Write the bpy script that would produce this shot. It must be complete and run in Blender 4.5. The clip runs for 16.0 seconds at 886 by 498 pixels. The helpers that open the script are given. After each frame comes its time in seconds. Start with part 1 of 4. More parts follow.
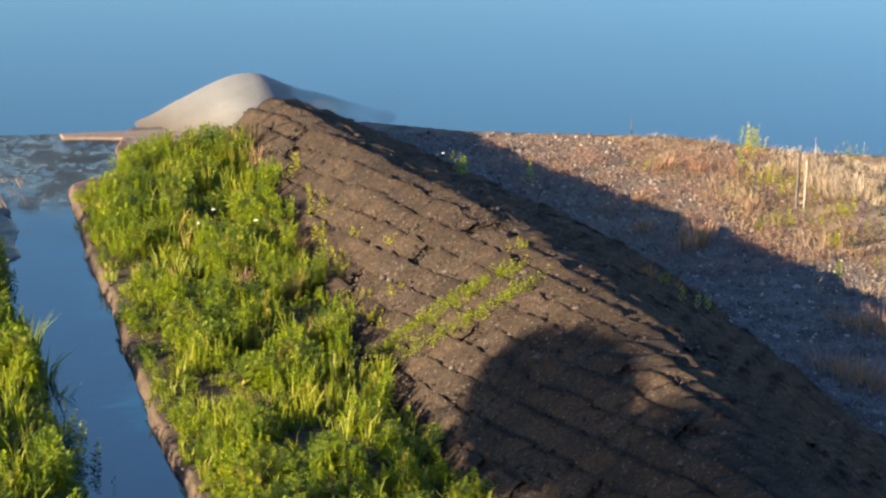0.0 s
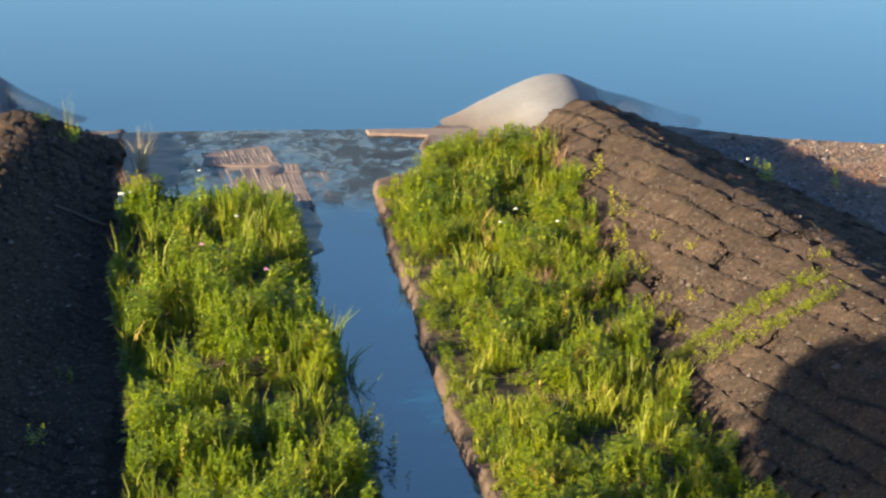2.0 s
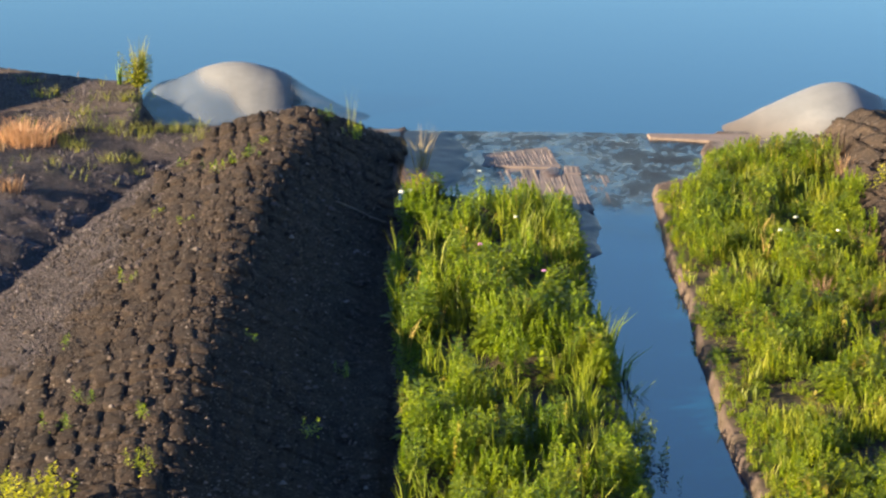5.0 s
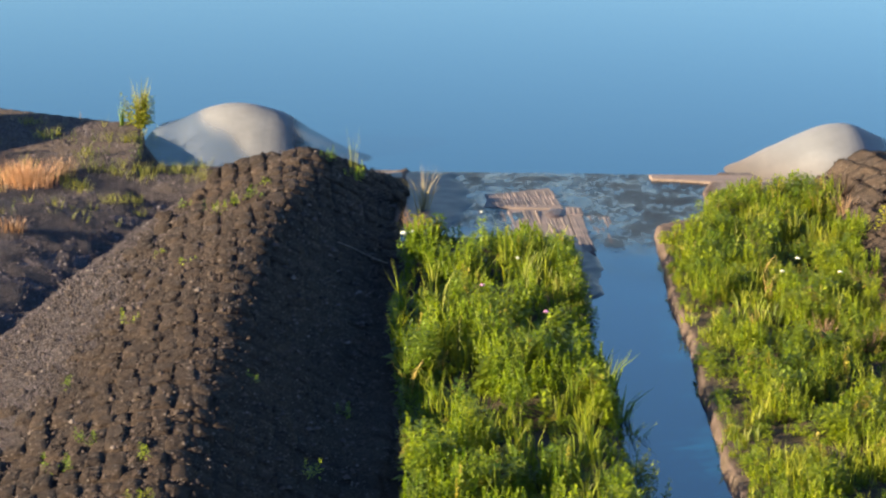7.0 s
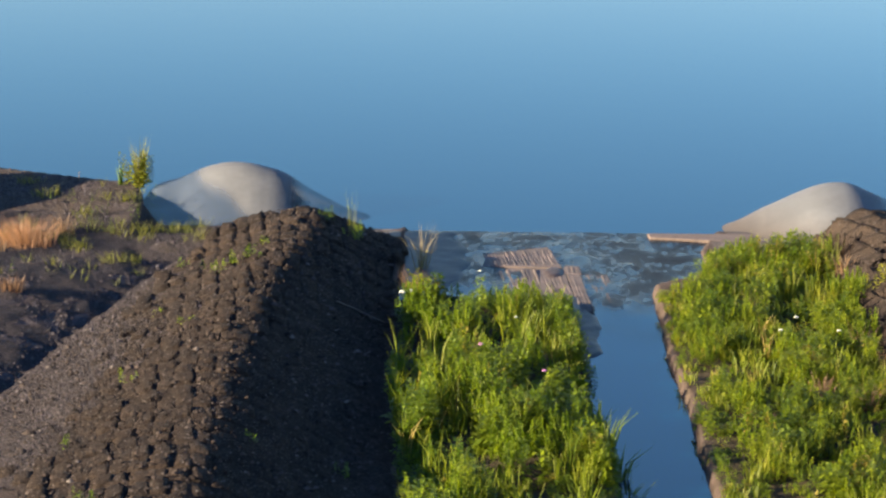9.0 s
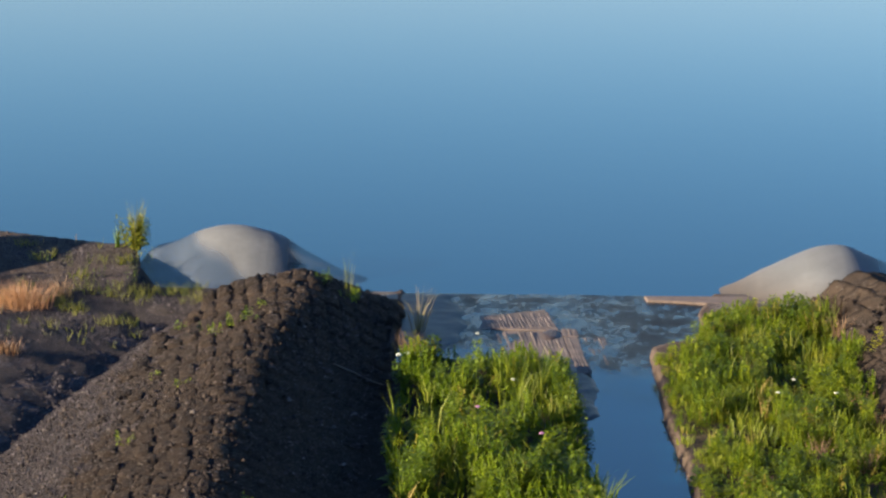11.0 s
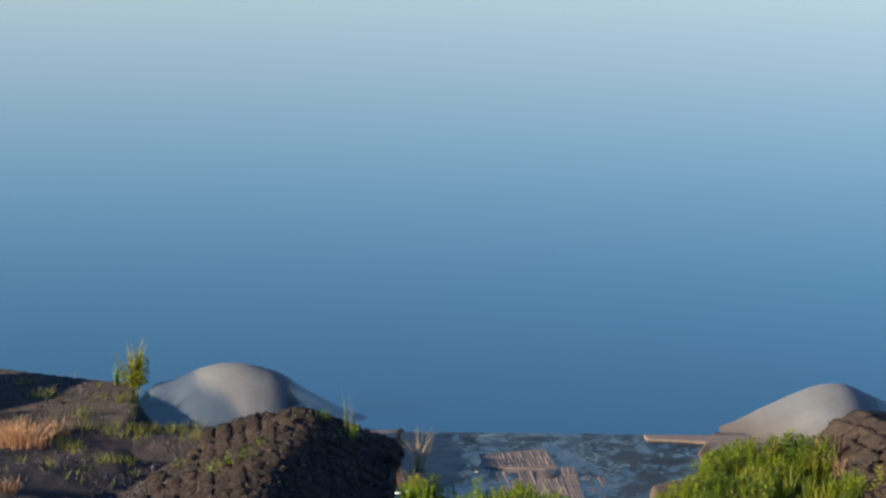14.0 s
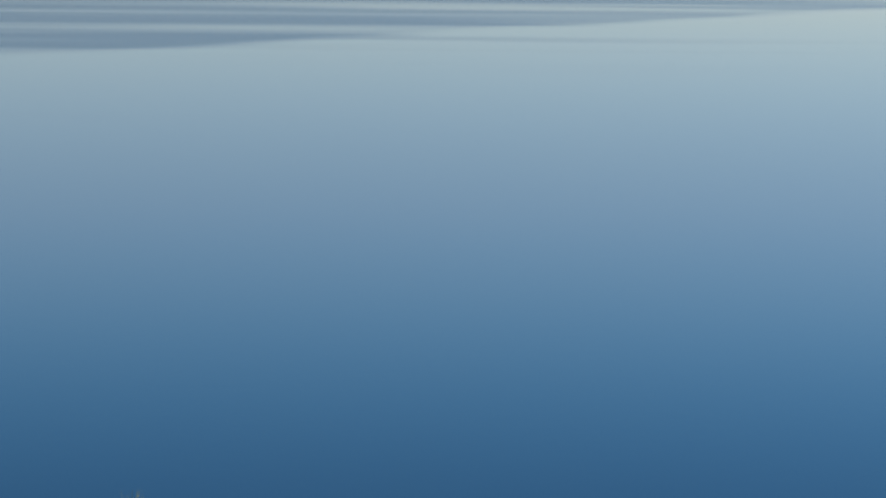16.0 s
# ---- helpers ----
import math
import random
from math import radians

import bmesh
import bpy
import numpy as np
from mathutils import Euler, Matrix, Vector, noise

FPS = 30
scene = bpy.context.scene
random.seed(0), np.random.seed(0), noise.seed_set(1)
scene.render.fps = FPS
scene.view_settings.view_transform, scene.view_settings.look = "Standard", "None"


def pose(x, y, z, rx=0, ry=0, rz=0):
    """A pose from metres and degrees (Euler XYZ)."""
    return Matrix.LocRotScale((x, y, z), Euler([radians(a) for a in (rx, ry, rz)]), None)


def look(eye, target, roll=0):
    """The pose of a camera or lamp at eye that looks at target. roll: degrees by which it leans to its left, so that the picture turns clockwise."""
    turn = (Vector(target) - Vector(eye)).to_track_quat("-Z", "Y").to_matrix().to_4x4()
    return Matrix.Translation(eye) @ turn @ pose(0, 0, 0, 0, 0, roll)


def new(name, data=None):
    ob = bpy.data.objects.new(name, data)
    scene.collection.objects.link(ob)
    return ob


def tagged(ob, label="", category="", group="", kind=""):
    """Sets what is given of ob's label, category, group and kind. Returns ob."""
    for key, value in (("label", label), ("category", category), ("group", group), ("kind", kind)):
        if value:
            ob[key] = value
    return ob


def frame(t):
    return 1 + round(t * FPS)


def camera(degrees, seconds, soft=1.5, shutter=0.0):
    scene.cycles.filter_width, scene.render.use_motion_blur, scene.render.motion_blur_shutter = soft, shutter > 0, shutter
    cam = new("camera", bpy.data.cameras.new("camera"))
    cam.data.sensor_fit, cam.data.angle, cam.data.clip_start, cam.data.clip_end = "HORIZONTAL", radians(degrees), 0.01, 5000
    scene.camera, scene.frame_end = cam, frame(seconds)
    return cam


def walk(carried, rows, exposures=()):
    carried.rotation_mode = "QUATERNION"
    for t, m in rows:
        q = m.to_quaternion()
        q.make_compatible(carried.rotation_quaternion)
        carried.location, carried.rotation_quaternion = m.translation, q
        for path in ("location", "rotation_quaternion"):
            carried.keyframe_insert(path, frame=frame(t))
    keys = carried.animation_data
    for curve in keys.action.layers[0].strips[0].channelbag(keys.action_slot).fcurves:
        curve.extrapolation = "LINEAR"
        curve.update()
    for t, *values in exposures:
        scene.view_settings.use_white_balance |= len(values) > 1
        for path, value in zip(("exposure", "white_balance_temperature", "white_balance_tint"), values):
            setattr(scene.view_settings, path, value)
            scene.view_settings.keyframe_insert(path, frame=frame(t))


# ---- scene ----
# ---- camera: stands on a high spot and turns, first to its left, then upwards ----
cam = camera(17.0, 16.0, soft=2.45, shutter=0.3)
EYE = 16.0
# seconds, yaw, pitch, roll
TURNS = [
    (0.0, -9.711, -16.875, -0.369), (0.5, -9.111, -16.870, -0.360), (1.0, -7.365, -16.870, -0.370),
    (1.5, -5.269, -16.877, -0.370), (2.0, -3.639, -16.880, -0.385), (2.5, -2.345, -16.875, -0.388),
    (3.0, -1.127, -16.875, -0.384), (3.5, 0.118, -16.879, -0.385), (4.0, 1.182, -16.875, -0.369),
    (4.2, 1.498, -16.875, -0.362), (5.0, 1.956, -16.865, -0.352), (5.6, 2.014, -16.828, -0.351),
    (6.5, 2.014, -16.369, -0.351), (7.0, 1.997, -16.073, -0.353), (7.5, 1.979, -15.786, -0.350),
    (8.0, 1.967, -15.500, -0.340), (8.5, 1.969, -15.221, -0.340), (9.0, 1.962, -14.932, -0.340),
    (11.5, 1.897, -13.372, -0.349), (12.0, 1.902, -12.996, -0.360), (12.5, 1.897, -12.617, -0.358),
    (13.0, 1.902, -12.185, -0.365), (13.5, 1.909, -11.651, -0.385), (14.0, 1.901, -11.050, -0.395),
    (14.5, 1.869, -10.379, -0.390), (15.0, 1.846, -9.646, -0.400), (15.5, 1.846, -8.925, -0.410),
    (16.0, 1.846, -8.095, -0.412),
]
STOPS = [(0.0, 3.14, 7150, 11), (6.5, 3.22, 6900, 11), (7.5, 3.13, 6850, 11), (9.0, 2.86, 6600, 11), (11.5, 2.49, 6290, 11),
         (12.5, 2.44, 6220, 11), (14.5, 2.08, 5950, 11), (16.0, 1.44, 5350, 11)]
walk(cam, [(t, pose(0, 0, EYE, 90 + pitch, roll, yaw)) for t, yaw, pitch, roll in TURNS], STOPS)

# ---- sky and sun: low evening sun from the side, a little behind the camera ----
SUN_UP, SUN_WAY = 14.5, 22.0      # height, and the way the light goes, degrees from x towards y
world = bpy.data.worlds.new("sky")
scene.world = world
world.use_nodes = True
wn = world.node_tree
sky = wn.nodes.new("ShaderNodeTexSky")
sky.sky_type, sky.sun_disc = "NISHITA", False
sky.sun_elevation = radians(SUN_UP)
sky.sun_rotation = radians(270.0 - SUN_WAY)
sky.air_density, sky.dust_density, sky.ozone_density = 1.0, 0.5, 4.0
wn.nodes["Background"].inputs["Strength"].default_value = 0.095
# evening haze all round the horizon, paler and warmer than the clear sky over it
way = wn.nodes.new("ShaderNodeSeparateXYZ")
wn.links.new(wn.nodes.new("ShaderNodeTexCoord").outputs["Generated"], way.inputs[0])
haze = wn.nodes.new("ShaderNodeValToRGB")
HAZE = ((0.0, (1.08, 0.72, 0.595)), (0.112, (1.07, 0.76, 0.62)), (0.156, (0.89, 0.81, 0.695)), (0.190, (0.645, 0.735, 0.70)), (0.222, (0.555, 0.67, 0.67)),
        (0.267, (0.47, 0.605, 0.64)), (0.407, (0.505, 0.61, 0.635)), (0.60, (0.37, 0.43, 0.58)), (1.0, (0.31, 0.38, 0.55)))
while len(haze.color_ramp.elements) < len(HAZE):
    haze.color_ramp.elements.new(0.5)
for k, (at, tint) in enumerate(HAZE):
    haze.color_ramp.elements[k].position, haze.color_ramp.elements[k].color = at, (*tint, 1)
haze.color_ramp.interpolation = "B_SPLINE"
wn.links.new(way.outputs["Z"], haze.inputs["Fac"])
clear = wn.nodes.new("ShaderNodeMix")
clear.data_type, clear.blend_type = "RGBA", "MULTIPLY"
clear.inputs[0].default_value = 1.0
wn.links.new(sky.outputs[0], clear.inputs[6])
wn.links.new(haze.outputs[0], clear.inputs[7])
wn.links.new(clear.outputs[2], wn.nodes["Background"].inputs["Color"])
sun = new("sun", bpy.data.lights.new("sun", "SUN"))
sun.data.energy, sun.data.angle, sun.data.color = 5.0, radians(0.6), (1.0, 0.81, 0.57)
a, e = radians(SUN_WAY), radians(SUN_UP)
sun.matrix_world = look((0, 0, 40), (math.cos(a) * math.cos(e), math.sin(a) * math.cos(e), 40 - math.sin(e)))

# ---- materials ----
def mat(name, build):
    m = bpy.data.materials.new(name)
    m.use_nodes = True
    build(m.node_tree, m.node_tree.nodes["Principled BSDF"])
    return m


def node(t, kind, **values):
    n = t.nodes.new(kind)
    for key, value in values.items():
        n.inputs[key.replace("_", " ")].default_value = value
    return n


def coords(t, scale=(1, 1, 1)):
    g = t.nodes.new("ShaderNodeNewGeometry")
    m = t.nodes.new("ShaderNodeMapping")
    m.inputs["Scale"].default_value = scale
    t.links.new(g.outputs["Position"], m.inputs["Vector"])
    return m.outputs["Vector"]


def noise_tex(t, scale, detail=4.0, rough=0.6, stretch=(1, 1, 1)):
    n = node(t, "ShaderNodeTexNoise", Scale=scale, Detail=detail, Roughness=rough)
    t.links.new(coords(t, stretch), n.inputs["Vector"])
    return n.outputs["Fac"]


def ramp(t, fac, *stops):
    r = t.nodes.new("ShaderNodeValToRGB")
    el = r.color_ramp.elements
    while len(el) < len(stops):
        el.new(0.5)
    for k, (at, colour) in enumerate(stops):
        el[k].position = at
        el[k].color = (*colour, 1) if len(colour) == 3 else (colour[0], colour[0], colour[0], 1)
    t.links.new(fac, r.inputs["Fac"])
    return r.outputs["Color"]


def mixed(t, fac, a, b, mode="MIX"):
    m = t.nodes.new("ShaderNodeMix")
    m.data_type, m.blend_type = "RGBA", mode
    for sock, val in ((m.inputs[0], fac), (m.inputs[6], a), (m.inputs[7], b)):
        if isinstance(val, (int, float)):
            sock.default_value = val
        elif isinstance(val, tuple):
            sock.default_value = (*val, 1)
        else:
            t.links.new(val, sock)
    return m.outputs[2]


def bump(t, bsdf, height, strength, distance):
    b = node(t, "ShaderNodeBump", Strength=strength, Distance=distance)
    t.links.new(height, b.inputs["Height"])
    t.links.new(b.outputs[0], bsdf.inputs["Normal"])
    return b


def attr(t, name):
    n = t.nodes.new("ShaderNodeAttribute")
    n.attribute_name = name
    return n


def island(t):
    return t.nodes.new("ShaderNodeNewGeometry").outputs["Random Per Island"]


def specks(t, scale, low, high):
    v = node(t, "ShaderNodeTexVoronoi", Scale=scale)
    t.links.new(coords(t), v.inputs["Vector"])
    sep = t.nodes.new("ShaderNodeSeparateColor")
    t.links.new(v.outputs["Color"], sep.inputs[0])
    return ramp(t, sep.outputs[0], (low, (0.0,)), (high, (1.0,)))


def build_ground(t, b):
    gravel = ramp(t, noise_tex(t, 42, 5, 0.8), (0.36, (0.0220, 0.0210, 0.0215)), (0.52, (0.0820, 0.0750, 0.0740)), (0.70, (0.2200, 0.1980, 0.1880)))
    patch = ramp(t, noise_tex(t, 1.9, 5, 0.65), (0.36, (0.5, 0.48, 0.46)), (0.64, (1.25, 1.2, 1.15)))
    gravel = mixed(t, 1.0, gravel, patch, "MULTIPLY")
    straw = ramp(t, noise_tex(t, 14, 5, 0.7), (0.3, (0.0560, 0.0360, 0.0230)), (0.6, (0.1600, 0.1080, 0.0640)), (0.8, (0.2700, 0.1950, 0.1200)))
    soil = ramp(t, noise_tex(t, 9, 5, 0.7), (0.3, (0.0160, 0.0136, 0.0080)), (0.7, (0.0560, 0.0440, 0.0240)))
    mud = ramp(t, noise_tex(t, 7, 5, 0.7), (0.3, (0.022, 0.016, 0.013)), (0.7, (0.066, 0.049, 0.040)))
    gravel = mixed(t, attr(t, "pale").outputs["Fac"], gravel, mixed(t, 1.0, gravel, (0.64, 0.59, 0.62), "MULTIPLY"))
    c = mixed(t, attr(t, "straw").outputs["Fac"], gravel, straw)
    c = mixed(t, attr(t, "chalk").outputs["Fac"], c, ramp(t, noise_tex(t, 11, 5, 0.7), (0.3, (0.13, 0.12, 0.108)), (0.7, (0.27, 0.255, 0.235))))
    c = mixed(t, attr(t, "soil").outputs["Fac"], c, soil)
    c = mixed(t, attr(t, "mud").outputs["Fac"], c, mud)
    t.links.new(c, b.inputs["Base Color"])
    b.inputs["Roughness"].default_value = 0.95
    b.inputs["Specular IOR Level"].default_value = 0.12
    bump(t, b, noise_tex(t, 30, 6, 0.7), 0.7, 0.03)


def build_mound(low, mid, high, grain, relief):
    """Earth from dark to light; grain: how strongly it is mottled."""
    def build(t, b):
        fine = ramp(t, noise_tex(t, 22, 7, 0.78), (0.3, low), (0.55, mid), (0.8, high))
        wide = ramp(t, noise_tex(t, 0.8, 4), (0.35, (0.7, 0.7, 0.72)), (0.7, (1.25, 1.14, 1.0)))
        c = mixed(t, 1.0, fine, wide, "MULTIPLY")
        grit = ramp(t, noise_tex(t, 13, 5, 0.8), (0.36, (1 - grain,) * 3), (0.64, (1 + grain,) * 3))
        c = mixed(t, 1.0, c, grit, "MULTIPLY")
        gritty = ramp(t, noise_tex(t, 40, 5, 0.8), (0.36, (0.011, 0.010, 0.0105)), (0.54, (0.036, 0.031, 0.032)), (0.72, (0.105, 0.092, 0.094)))
        c = mixed(t, attr(t, "gravelly").outputs["Fac"], c, gritty)
        r = t.nodes.new("ShaderNodeObjectInfo").outputs["Random"]
        c = mixed(t, 1.0, c, ramp(t, r, (0.0, (0.82, 0.80, 0.79)), (1.0, (1.15, 1.12, 1.08))), "MULTIPLY")
        c = mixed(t, specks(t, 38, 0.978, 0.988), c, (0.095, 0.085, 0.077))
        t.links.new(c, b.inputs["Base Color"])
        b.inputs["Roughness"].default_value = 0.95
        b.inputs["Specular IOR Level"].default_value = 0.08
        bump(t, b, noise_tex(t, 30, 6, 0.78), 1.0, relief)
    return build


def build_sand(t, b):
    c = ramp(t, noise_tex(t, 0.9, 4, 0.5), (0.3, (0.050, 0.0545, 0.0590)), (0.7, (0.075, 0.080, 0.085)))
    c = mixed(t, 1.0, c, ramp(t, noise_tex(t, 4.5, 6, 0.7, (1, 1, 2.5)), (0.34, (0.93, 0.925, 0.92)), (0.66, (1.06, 1.06, 1.06))), "MULTIPLY")
    low = ramp(t, attr(t, "height").outputs["Fac"], (0.05, (0.52, 0.40, 0.31)), (0.62, (1, 1, 1)))
    c = mixed(t, 1.0, c, low, "MULTIPLY")
    # a shaded flank is put into the colour as dark blue-grey
    c = mixed(t, attr(t, "flank_shade").outputs["Fac"], c, (0.032, 0.046, 0.068))
    t.links.new(c, b.inputs["Base Color"])
    b.inputs["Roughness"].default_value = 0.8
    bump(t, b, noise_tex(t, 7, 5, 0.6), 0.25, 0.03)
    # a thin film of water and sheeting on the flanks lets the lake show through
    streaks = ramp(t, noise_tex(t, 2.2, 4, 0.6, (0.35, 0.35, 3.0)), (0.35, (0.84,)), (0.65, (1.0,)))
    thin = mixed(t, 1.0, attr(t, "film").outputs["Color"], streaks, "MULTIPLY")
    mx = t.nodes.new("ShaderNodeMixShader")
    t.links.new(thin, mx.inputs[0])
    t.links.new(b.outputs[0], mx.inputs[1])
    t.links.new(t.nodes.new("ShaderNodeBsdfTransparent").outputs[0], mx.inputs[2])
    t.links.new(mx.outputs[0], t.nodes["Material Output"].inputs["Surface"])


def build_lake(t, b):
    b.inputs["Base Color"].default_value = (0.0001, 0.004, 0.009, 1)
    b.inputs["IOR"].default_value = 1.333
    # a breeze ruffles the water beyond a slanting line, and in a few streaks before it
    pos = coords(t)
    dot = t.nodes.new("ShaderNodeVectorMath")
    dot.operation = "DOT_PRODUCT"
    dot.inputs[1].default_value = (-0.97, 1.0, 0.0)
    t.links.new(pos, dot.inputs[0])
    wob = node(t, "ShaderNodeMath", )
    wob.operation = "MULTIPLY_ADD"
    t.links.new(noise_tex(t, 0.035, 3, 0.5), wob.inputs[0])
    wob.inputs[1].default_value = 14.0
    t.links.new(dot.outputs["Value"], wob.inputs[2])
    edge = t.nodes.new("ShaderNodeMapRange")
    for k, v in enumerate((243.0, 251.0), 1):
        edge.inputs[k].default_value = v
    t.links.new(wob.outputs[0], edge.inputs[0])
    turn = t.nodes.new("ShaderNodeMapping")
    turn.inputs["Rotation"].default_value = (0, 0, radians(-32))
    turn.inputs["Scale"].default_value = (0.008, 0.09, 1)
    t.links.new(pos, turn.inputs["Vector"])
    band = node(t, "ShaderNodeTexNoise", Scale=1.0, Detail=3.0)
    t.links.new(turn.outputs[0], band.inputs["Vector"])
    streak = ramp(t, band.outputs["Fac"], (0.40, (0.45,)), (0.58, (1.0,)))
    near = t.nodes.new("ShaderNodeMapRange")
    for k, v in enumerate((170.0, 235.0), 1):
        near.inputs[k].default_value = v
    t.links.new(dot.outputs["Value"], near.inputs[0])
    loose = mixed(t, 1.0, ramp(t, band.outputs["Fac"], (0.56, (0.0,)), (0.68, (0.6,))), near.outputs[0], "MULTIPLY")
    wind = mixed(t, edge.outputs[0], loose, streak)
    t.links.new(mixed(t, wind, (0.04, 0.04, 0.04), (0.21, 0.21, 0.21)), b.inputs["Roughness"])
    bump(t, b, noise_tex(t, 1.2, 3, 0.5, (0.5, 1.2, 1)), 0.012, 0.05)


def build_channel(t, b):
    shallow = attr(t, "shallow").outputs["Fac"]
    weed = ramp(t, noise_tex(t, 6.0, 8, 0.75, (0.55, 0.42, 1)), (0.36, (0.0,)), (0.54, (1.0,)))
    drift = ramp(t, noise_tex(t, 1.0, 3, 0.6, (0.8, 0.45, 1)), (0.36, (0.5,)), (0.58, (1.0,)))
    weed = mixed(t, 1.0, mixed(t, 1.0, weed, drift, "MULTIPLY"), shallow, "MULTIPLY")
    bed = attr(t, "weedbed").outputs["Fac"]
    weed = mixed(t, 1.0, weed, ramp(t, mixed(t, 0.78, bed, noise_tex(t, 7.5, 8, 0.85, (0.6, 0.45, 1))), (0.47, (0.0,)), (0.56, (0.9,))), "LIGHTEN")
    clear = mixed(t, shallow, (0.0005, 0.016, 0.036), (0.008, 0.017, 0.024))
    c = mixed(t, weed, clear, (0.0085, 0.0080, 0.0070))
    t.links.new(c, b.inputs["Base Color"])
    b.inputs["IOR"].default_value = 1.333
    t.links.new(mixed(t, weed, (0.04, 0.04, 0.04), (0.45, 0.45, 0.45)), b.inputs["Roughness"])
    lines = noise_tex(t, 8.0, 5, 0.7, (0.9, 0.50, 1))
    h = mixed(t, shallow, (0.5, 0.5, 0.5), lines)
    bump(t, b, h, 0.5, 0.03)
    t.links.new(mixed(t, weed, mixed(t, shallow, (0.5, 0.5, 0.5), (0.25, 0.25, 0.25)), (0.08, 0.08, 0.08)), b.inputs["Specular IOR Level"])


def build_leaf(low, high, through_colour, name="tone"):
    def build(t, b):
        c = ramp(t, island(t), (0.0, low), (1.0, high))
        tone = attr(t, name).outputs["Color"]
        c = mixed(t, 1.0, c, tone, "MULTIPLY")
        t.links.new(c, b.inputs["Base Color"])
        b.inputs["Roughness"].default_value = 0.6
        b.inputs["Specular IOR Level"].default_value = 0.3
        tr = t.nodes.new("ShaderNodeBsdfTranslucent")
        t.links.new(mixed(t, 1.0, c, through_colour, "MULTIPLY"), tr.inputs["Color"])
        mx = t.nodes.new("ShaderNodeMixShader")
        mx.inputs[0].default_value = 0.54
        t.links.new(b.outputs[0], mx.inputs[1])
        t.links.new(tr.outputs[0], mx.inputs[2])
        t.links.new(mx.outputs[0], t.nodes["Material Output"].inputs["Surface"])
    return build


def build_plain(low, high, scale, rough=0.8, relief=0.3, gloss=0.5):
    def build(t, b):
        t.links.new(ramp(t, noise_tex(t, scale, 5, 0.65), (0.3, low), (0.7, high)), b.inputs["Base Color"])
        b.inputs["Roughness"].default_value = rough
        b.inputs["Specular IOR Level"].default_value = gloss
        bump(t, b, noise_tex(t, scale * 4, 4), relief, 0.02)
    return build


GROUND = mat("ground", build_ground)
MOUND = mat("dark_earth", build_mound((0.0052, 0.0043, 0.0040), (0.0240, 0.0192, 0.0162), (0.0750, 0.0625, 0.0535), 0.38, 0.045))
BROWN = mat("brown_earth", build_mound((0.0085, 0.0070, 0.0062), (0.0320, 0.0258, 0.0212), (0.0850, 0.0690, 0.0580), 0.36, 0.042))
SAND = mat("pale_sand", build_sand)
LAKE = mat("lake_water", build_lake)
CHANNEL = mat("channel_water", build_channel)
LEAF = mat("green_leaf", build_leaf((0.0848, 0.1200, 0.0056), (0.1776, 0.2200, 0.0112), (1.2, 1.2, 0.45)))
BLADE = mat("grass_blade", build_leaf((0.0976, 0.1280, 0.0088), (0.2000, 0.2240, 0.0232), (1.1, 1.1, 0.6)))
STRAW = mat("dry_straw", build_leaf((0.1480, 0.1040, 0.0624), (0.2880, 0.2160, 0.1360), (1.0, 0.9, 0.7)))
WET_CONCRETE = mat("wet_concrete", build_plain((0.010, 0.0105, 0.011), (0.034, 0.033, 0.032), 2.4, 0.5, 0.3, 0.22))
BOARD = mat("pinkish_board", build_plain((0.030, 0.0232, 0.020), (0.090, 0.066, 0.055), 2.2))
CLAY = mat("terracotta_sill", build_plain((0.046, 0.033, 0.027), (0.092, 0.067, 0.054), 6.0))
BARK = mat("bark", build_plain((0.05, 0.04, 0.03), (0.12, 0.09, 0.07), 12.0))
PALE_WOOD = mat("weathered_stake", build_plain((0.11, 0.098, 0.082), (0.19, 0.175, 0.15), 14.0))
DARK_WOOD = mat("dark_post", build_plain((0.018, 0.015, 0.013), (0.045, 0.036, 0.030), 14.0))

# ---- plan ----
def line(*pairs):
    ys = np.array([p[0] for p in pairs], float)
    xs = np.array([p[1] for p in pairs], float)
    return lambda y: np.interp(y, ys, xs)


chan_l = line((30, 2.35), (41, 1.70), (46, 1.45), (49, 1.10), (54, 0.90), (56, 0.75), (62, 0.5))
chan_r = line((30, 3.75), (40.6, 3.20), (43.2, 2.92), (45.8, 2.80), (48.8, 2.68), (52.5, 2.42), (56.7, 2.30), (57.0, 2.6), (57.4, 3.15), (58.5, 3.45), (60, 3.4), (62, 3.9))
# left base, crest, right base, height, far end and roundness of the two embankments
RIGHT = (line((30, 8.2), (40, 7.1), (43, 6.7), (46, 6.4), (54, 6.1), (61, 5.7)),
         line((30, 10.3), (41.4, 10.2), (45, 9.75), (47.6, 9.3), (49.8, 8.85), (52, 8.2), (55.7, 7.6), (59, 7.1), (60, 6.9)),
         line((30, 14.8), (40.5, 13.9), (44, 13.5), (47, 13.1), (50.4, 12.6), (53.5, 11.6), (58, 9.9), (61, 8.6)),
         line((30, 1.8), (40, 1.80), (50, 1.46), (56, 1.06), (60, 0.85)), 59.6, 0.30)
LEFT = (line((30, -13.6), (42, -11.0), (46, -10.15), (49.3, -9.45), (52.4, -8.85), (55.7, -8.1), (59.3, -7.25)),
        line((30, -5.7), (38, -5.35), (44, -5.2), (48, -5.2), (53.4, -5.1), (57, -4.75), (60, -4.85)),
        line((30, -1.7), (42.4, -2.1), (46.6, -2.4), (51, -2.7), (58.4, -2.6)),
        line((30, 1.3), (40, 1.35), (50, 1.30), (56, 1.08), (60, 0.90)), 59.2, 0.16)


